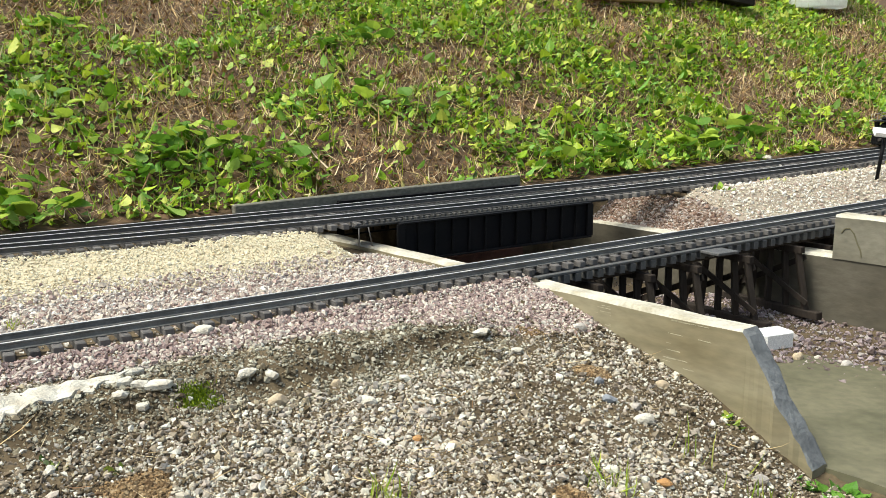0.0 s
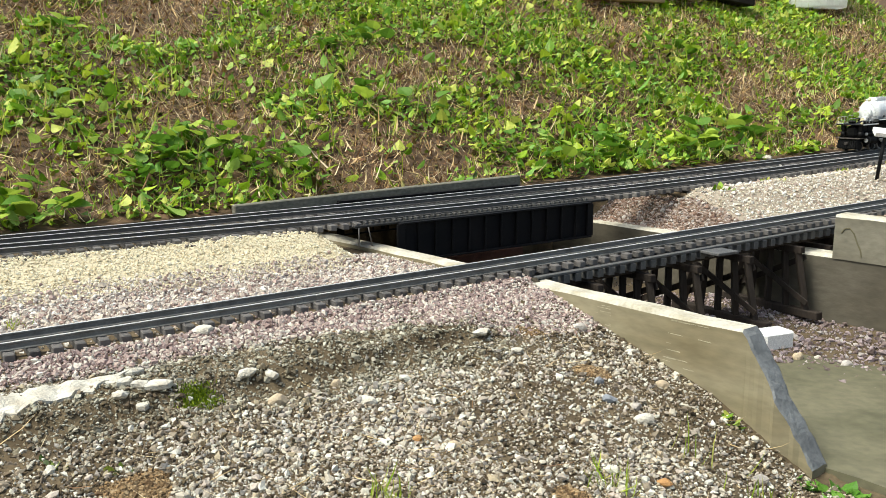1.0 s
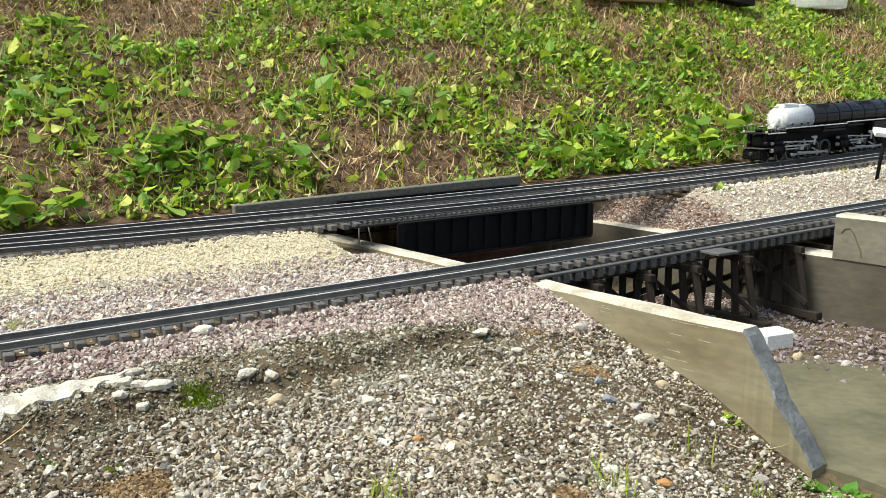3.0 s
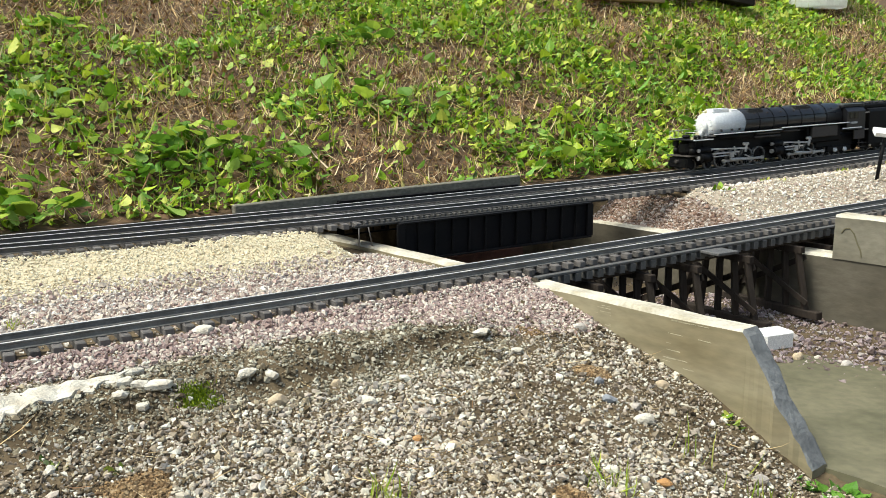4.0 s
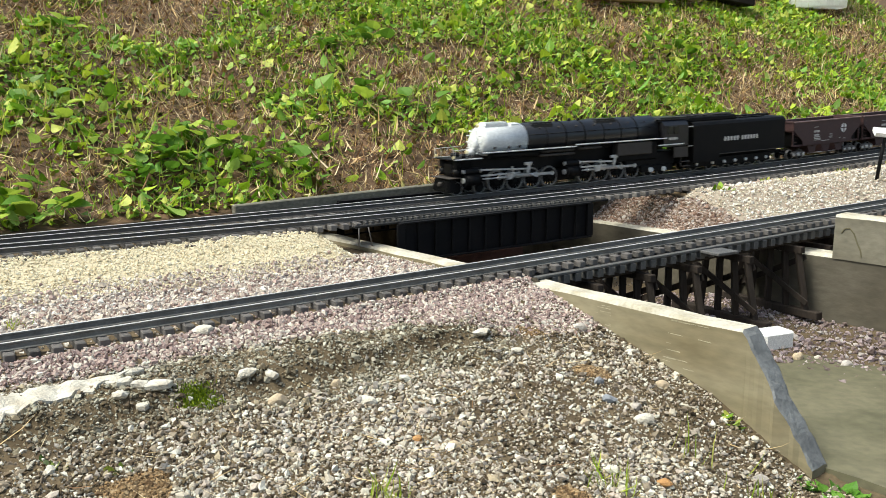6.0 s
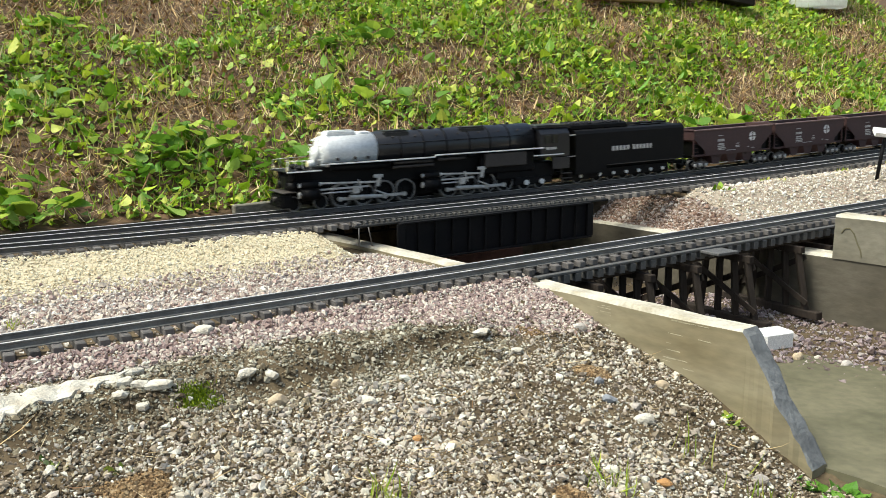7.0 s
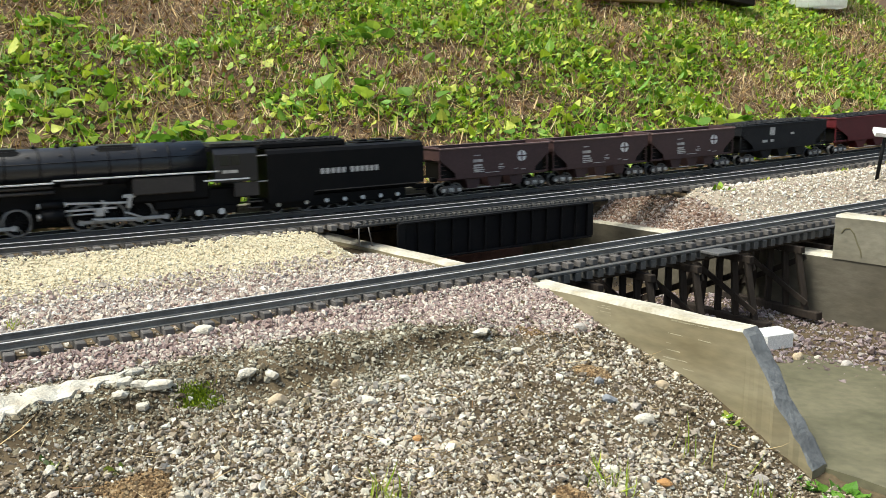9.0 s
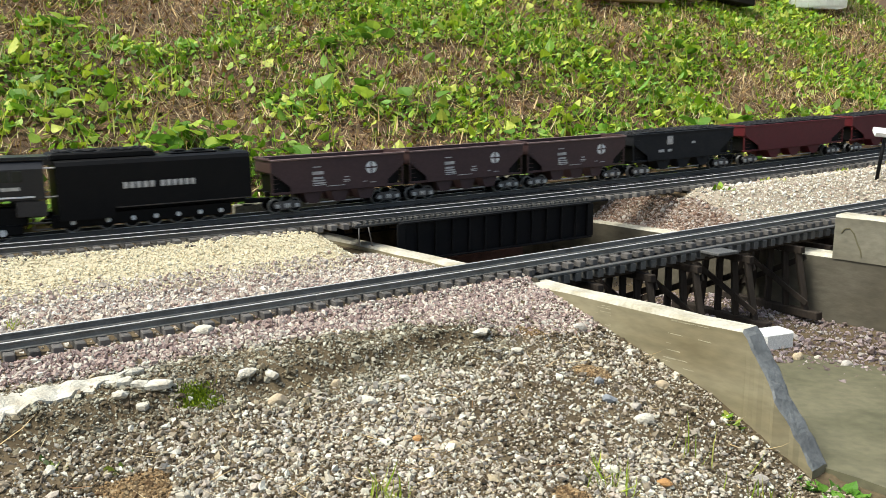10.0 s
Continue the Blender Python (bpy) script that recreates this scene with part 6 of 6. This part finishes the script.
tuft(0.178, 0.890, 26, 0.027, "fresh green grass tuft on gravel", M_GRASS, 61, tilt=(15, 75), spread=0.014, wide=0.7)
tuft(-0.051, 0.806, 24, 0.026, "fresh green grass tuft on gravel", M_GRASS, 62, spread=0.012, wide=0.7)
tuft(0.294, 1.000, 6, 0.036, "thin grass stalks near the wall", M_GRASS, 63, tilt=(50, 88), spread=0.014, wide=0.5)
tuft(-0.575, 1.190, 20, 0.012, "small weed sprouting in the gravel", M_GRASS, 64, spread=0.008)
tuft(-0.378, 0.827, 16, 0.007, "small weed sprouting in the gravel", M_LEAF_DARK, 65, "long", (5, 50), 0.007, wide=2.0)
tuft(-0.320, 0.826, 14, 0.007, "small weed sprouting in the gravel", M_LEAF_DARK, 66, "long", (5, 50), 0.006, wide=2.0)
tuft(0.366, 1.105, 12, 0.012, "small weed at the foot of the wall", M_LEAF, 67, "long", (5, 60), 0.006, wide=2.0)
tuft(0.440, 1.022, 22, 0.010, "round-leaved weed at the wall's broken end", M_LEAF_GREEN, 68, "round", (0, 40), 0.010, category="weed", name="small_weed", wide=1.0)
tuft(0.480, 1.008, 34, 0.0115, "round-leaved weed at the wall's broken end", M_LEAF_GREEN, 69, "round", (0, 40), 0.013, category="weed", name="small_weed", wide=1.0)
tuft(0.37, 0.955, 20, 0.022, "grass blades near the wall's end", M_GRASS, 70, spread=0.020, wide=0.7)
tuft(-0.272, 0.968, 3000, 0.0032, "bright green moss cushion on the soil", M_MOSS, 71, tilt=(5, 80), spread=0.0105, category="moss", name="moss_patch", wide=4.0)
tuft(1.62, 2.35, 60, 0.02, "green weeds behind the abutment", M_LEAF, 72, "long", (5, 60), 0.05, wide=1.8)
for k, (s, e) in enumerate(((1.75, -0.215), (2.05, -0.205), (1.30, -0.30), (2.25, -0.21))):
    pt = far_pt(s, e)
    tuft(pt.x, pt.y, 22, 0.010, "small green weed beside the inner track", M_GRASS, 90 + k, "long", (5, 70), 0.018, wide=1.2)
tuft(0.66, 2.16, 16, 0.014, "small weed in debris", M_LEAF, 73, "long", (5, 60), 0.010, wide=1.8)

# dry litter lying on the foreground
rs = np.random.RandomState(81)
n = 1500
x, y = rs.uniform(-0.55, 0.42, n), rs.uniform(0.72, 1.25, n)
ok = is_front(x, y, rs)
x, y = x[ok], y[ok]
tv, tf = leaf_template("blade")
l = 0.014 * np.exp(rs.normal(0, 0.5, len(x)))
merged("dry_litter", tv, tf, np.stack([x, y, ground_z(x, y) + rs.uniform(0.002, 0.005, len(x))], 1), aimed(len(x), rs, -8, 14), np.stack([l * 0.36, l, l], 1), M_STRAW, "dry grass stems littering the gravel", "litter")


def bucket():
    b = tagged(new("plastic_bucket"), "white plastic bucket standing on the hilltop", "bucket")
    x, y = 1.97, 4.93
    b.matrix_basis = pose(x, y, float(ground_z(x, y)) + 0.012)
    bm = bmesh.new()
    n = 32
    prof = [(0.140, 0.0), (0.144, 0.004), (0.158, 0.33), (0.165, 0.335), (0.165, 0.35), (0.160, 0.37), (0.155, 0.37), (0.139, 0.006)]
    rings = [[bm.verts.new((r * math.cos(2 * math.pi * k / n), r * math.sin(2 * math.pi * k / n), z)) for k in range(n)] for r, z in prof]
    for a, c in zip(rings, rings[1:]):
        for k in range(n):
            bm.faces.new((a[k], a[(k + 1) % n], c[(k + 1) % n], c[k])).smooth = True
    bm.faces.new(rings[0][::-1])
    bm.faces.new(rings[-1])
    bmesh.ops.recalc_face_normals(bm, faces=bm.faces)
    part("body", bm, M_PLASTIC, b)
    bm = bmesh.new()
    for k in range(12):
        a0, a1 = math.pi * k / 12, math.pi * (k + 1) / 12
        rod(bm, (0.166 * math.cos(a0), -0.03 - 0.14 * math.sin(a0), 0.34 - 0.16 * math.sin(a0)), (0.166 * math.cos(a1), -0.03 - 0.14 * math.sin(a1), 0.34 - 0.16 * math.sin(a1)), 0.003, 6)
    part("handle", bm, M_STEEL, b, "thin wire handle")


M_PLASTIC = leaf_mat("white_plastic", [(0.93, 0.94, 0.94)] * 2, 0.4, 0.4)
bucket()


def board(a, b, w, h, material, label):
    bm = bmesh.new()
    za, zb = float(ground_z(*a)), float(ground_z(*b))
    beam(bm, (*a, za + h * 0.4 + 0.05), (*b, zb + h * 0.4 + 0.05), w, h, 0.004)
    tagged(part("edging_board", bm, material), label, "board", group="edging boards")


board((0.63, 4.10), (0.985, 4.25), 0.08, 0.10, M_TANBOARD, "tan weathered edging board on the hilltop")
board((1.03, 4.34), (1.24, 4.46), 0.10, 0.09, M_TIMBER, "dark wet edging timber on the hilltop")
board((1.25, 4.47), (1.50, 4.61), 0.10, 0.09, M_TIMBER, "dark wet edging timber on the hilltop")


def track_sign():
    t = tagged(new("track_sign"), "small blank white board on a black post beside the track", "sign")
    x, y = 1.145, 2.395
    t.matrix_basis = pose(x, y, float(ground_z(x, y)) - 0.004)
    bm = bmesh.new()
    rod(bm, (0, 0, 0), (0.014, 0, 0.122), 0.0048, 10)
    part("post", bm, M_BLACK, t)
    bm = bmesh.new()
    box(bm, 0, 0, 0, 0.062, 0.030, 0.012, 0.001, Matrix.Translation((0.014, -0.003, 0.127)) @ pose(0, 0, 0, 28, 6, -6))
    part("board", bm, M_WHITE_PAINT, t)


track_sign()
# ---- the train's run: travel along the outer track, from where it is at 7.5 s ----
RUN = [(0.0, 2.215), (1.0, 2.047), (2.0, 1.862), (2.5, 1.747), (4.0, 1.332), (4.5, 1.162), (5.0, 0.980), (5.5, 0.787), (7.0, 0.195), (7.5, 0.0),
       (8.0, -0.195), (8.5, -0.390), (9.0, -0.588), (9.5, -0.784), (10.0, -0.980)]
PILOT_AT = 0.288                               # where the pilot stands at 7.5 s


def run_at(t):
    """Smooth distance at t (cubic through the rows)."""
    ts, ss = [r[0] for r in RUN], [r[1] for r in RUN]
    n = len(ts)
    k = max(0, min(n - 2, sum(1 for a in ts if a <= t) - 1))
    def slope(i):
        if i == 0:
            return (ss[1] - ss[0]) / (ts[1] - ts[0])
        if i == n - 1:
            return (ss[-1] - ss[-2]) / (ts[-1] - ts[-2])
        a, b = ts[i] - ts[i - 1], ts[i + 1] - ts[i]
        return ((ss[i] - ss[i - 1]) / a * b + (ss[i + 1] - ss[i]) / b * a) / (a + b)
    h = ts[k + 1] - ts[k]
    u = (t - ts[k]) / h
    return ((2 * u**3 - 3 * u**2 + 1) * ss[k] + (u**3 - 2 * u**2 + u) * h * slope(k) + (3 * u**2 - 2 * u**3) * ss[k + 1] + (u**3 - u**2) * h * slope(k + 1))


def on_track(s):
    """The pose of a vehicle whose origin is at s: x points back along the train, z up."""
    p = far_pt(s, FAR_C, float(z_far(s)) + 0.0005)
    tilt = math.degrees(math.atan(float(z_far(s + 0.1) - z_far(s - 0.1)) / 0.2))
    return Matrix.Translation(p) @ pose(0, 0, 0, 0, 0, FANG) @ pose(0, 0, 0, 0, -tilt, 0)


def spin_pose(base, r, kind, t):
    a = (run_at(0) - run_at(t)) / r            # distance run forwards, as wheel turn
    if kind[0] == "wheel":
        return base @ Matrix.Rotation(-a * kind[1], 4, "Y")
    a += kind[2]
    return Matrix.Translation((-kind[1] * math.cos(a), 0, kind[1] * math.sin(a))) @ base


def motions():
    for ob, back in TRAIN:
        walk(ob, [(k / 10, on_track(PILOT_AT + run_at(k / 10) + back)) for k in range(101)])
    for ob, base, r, kind in SPIN:
        walk(ob, [(k / 30, spin_pose(base, r, kind, k / 30)) for k in range(301)])


motions()
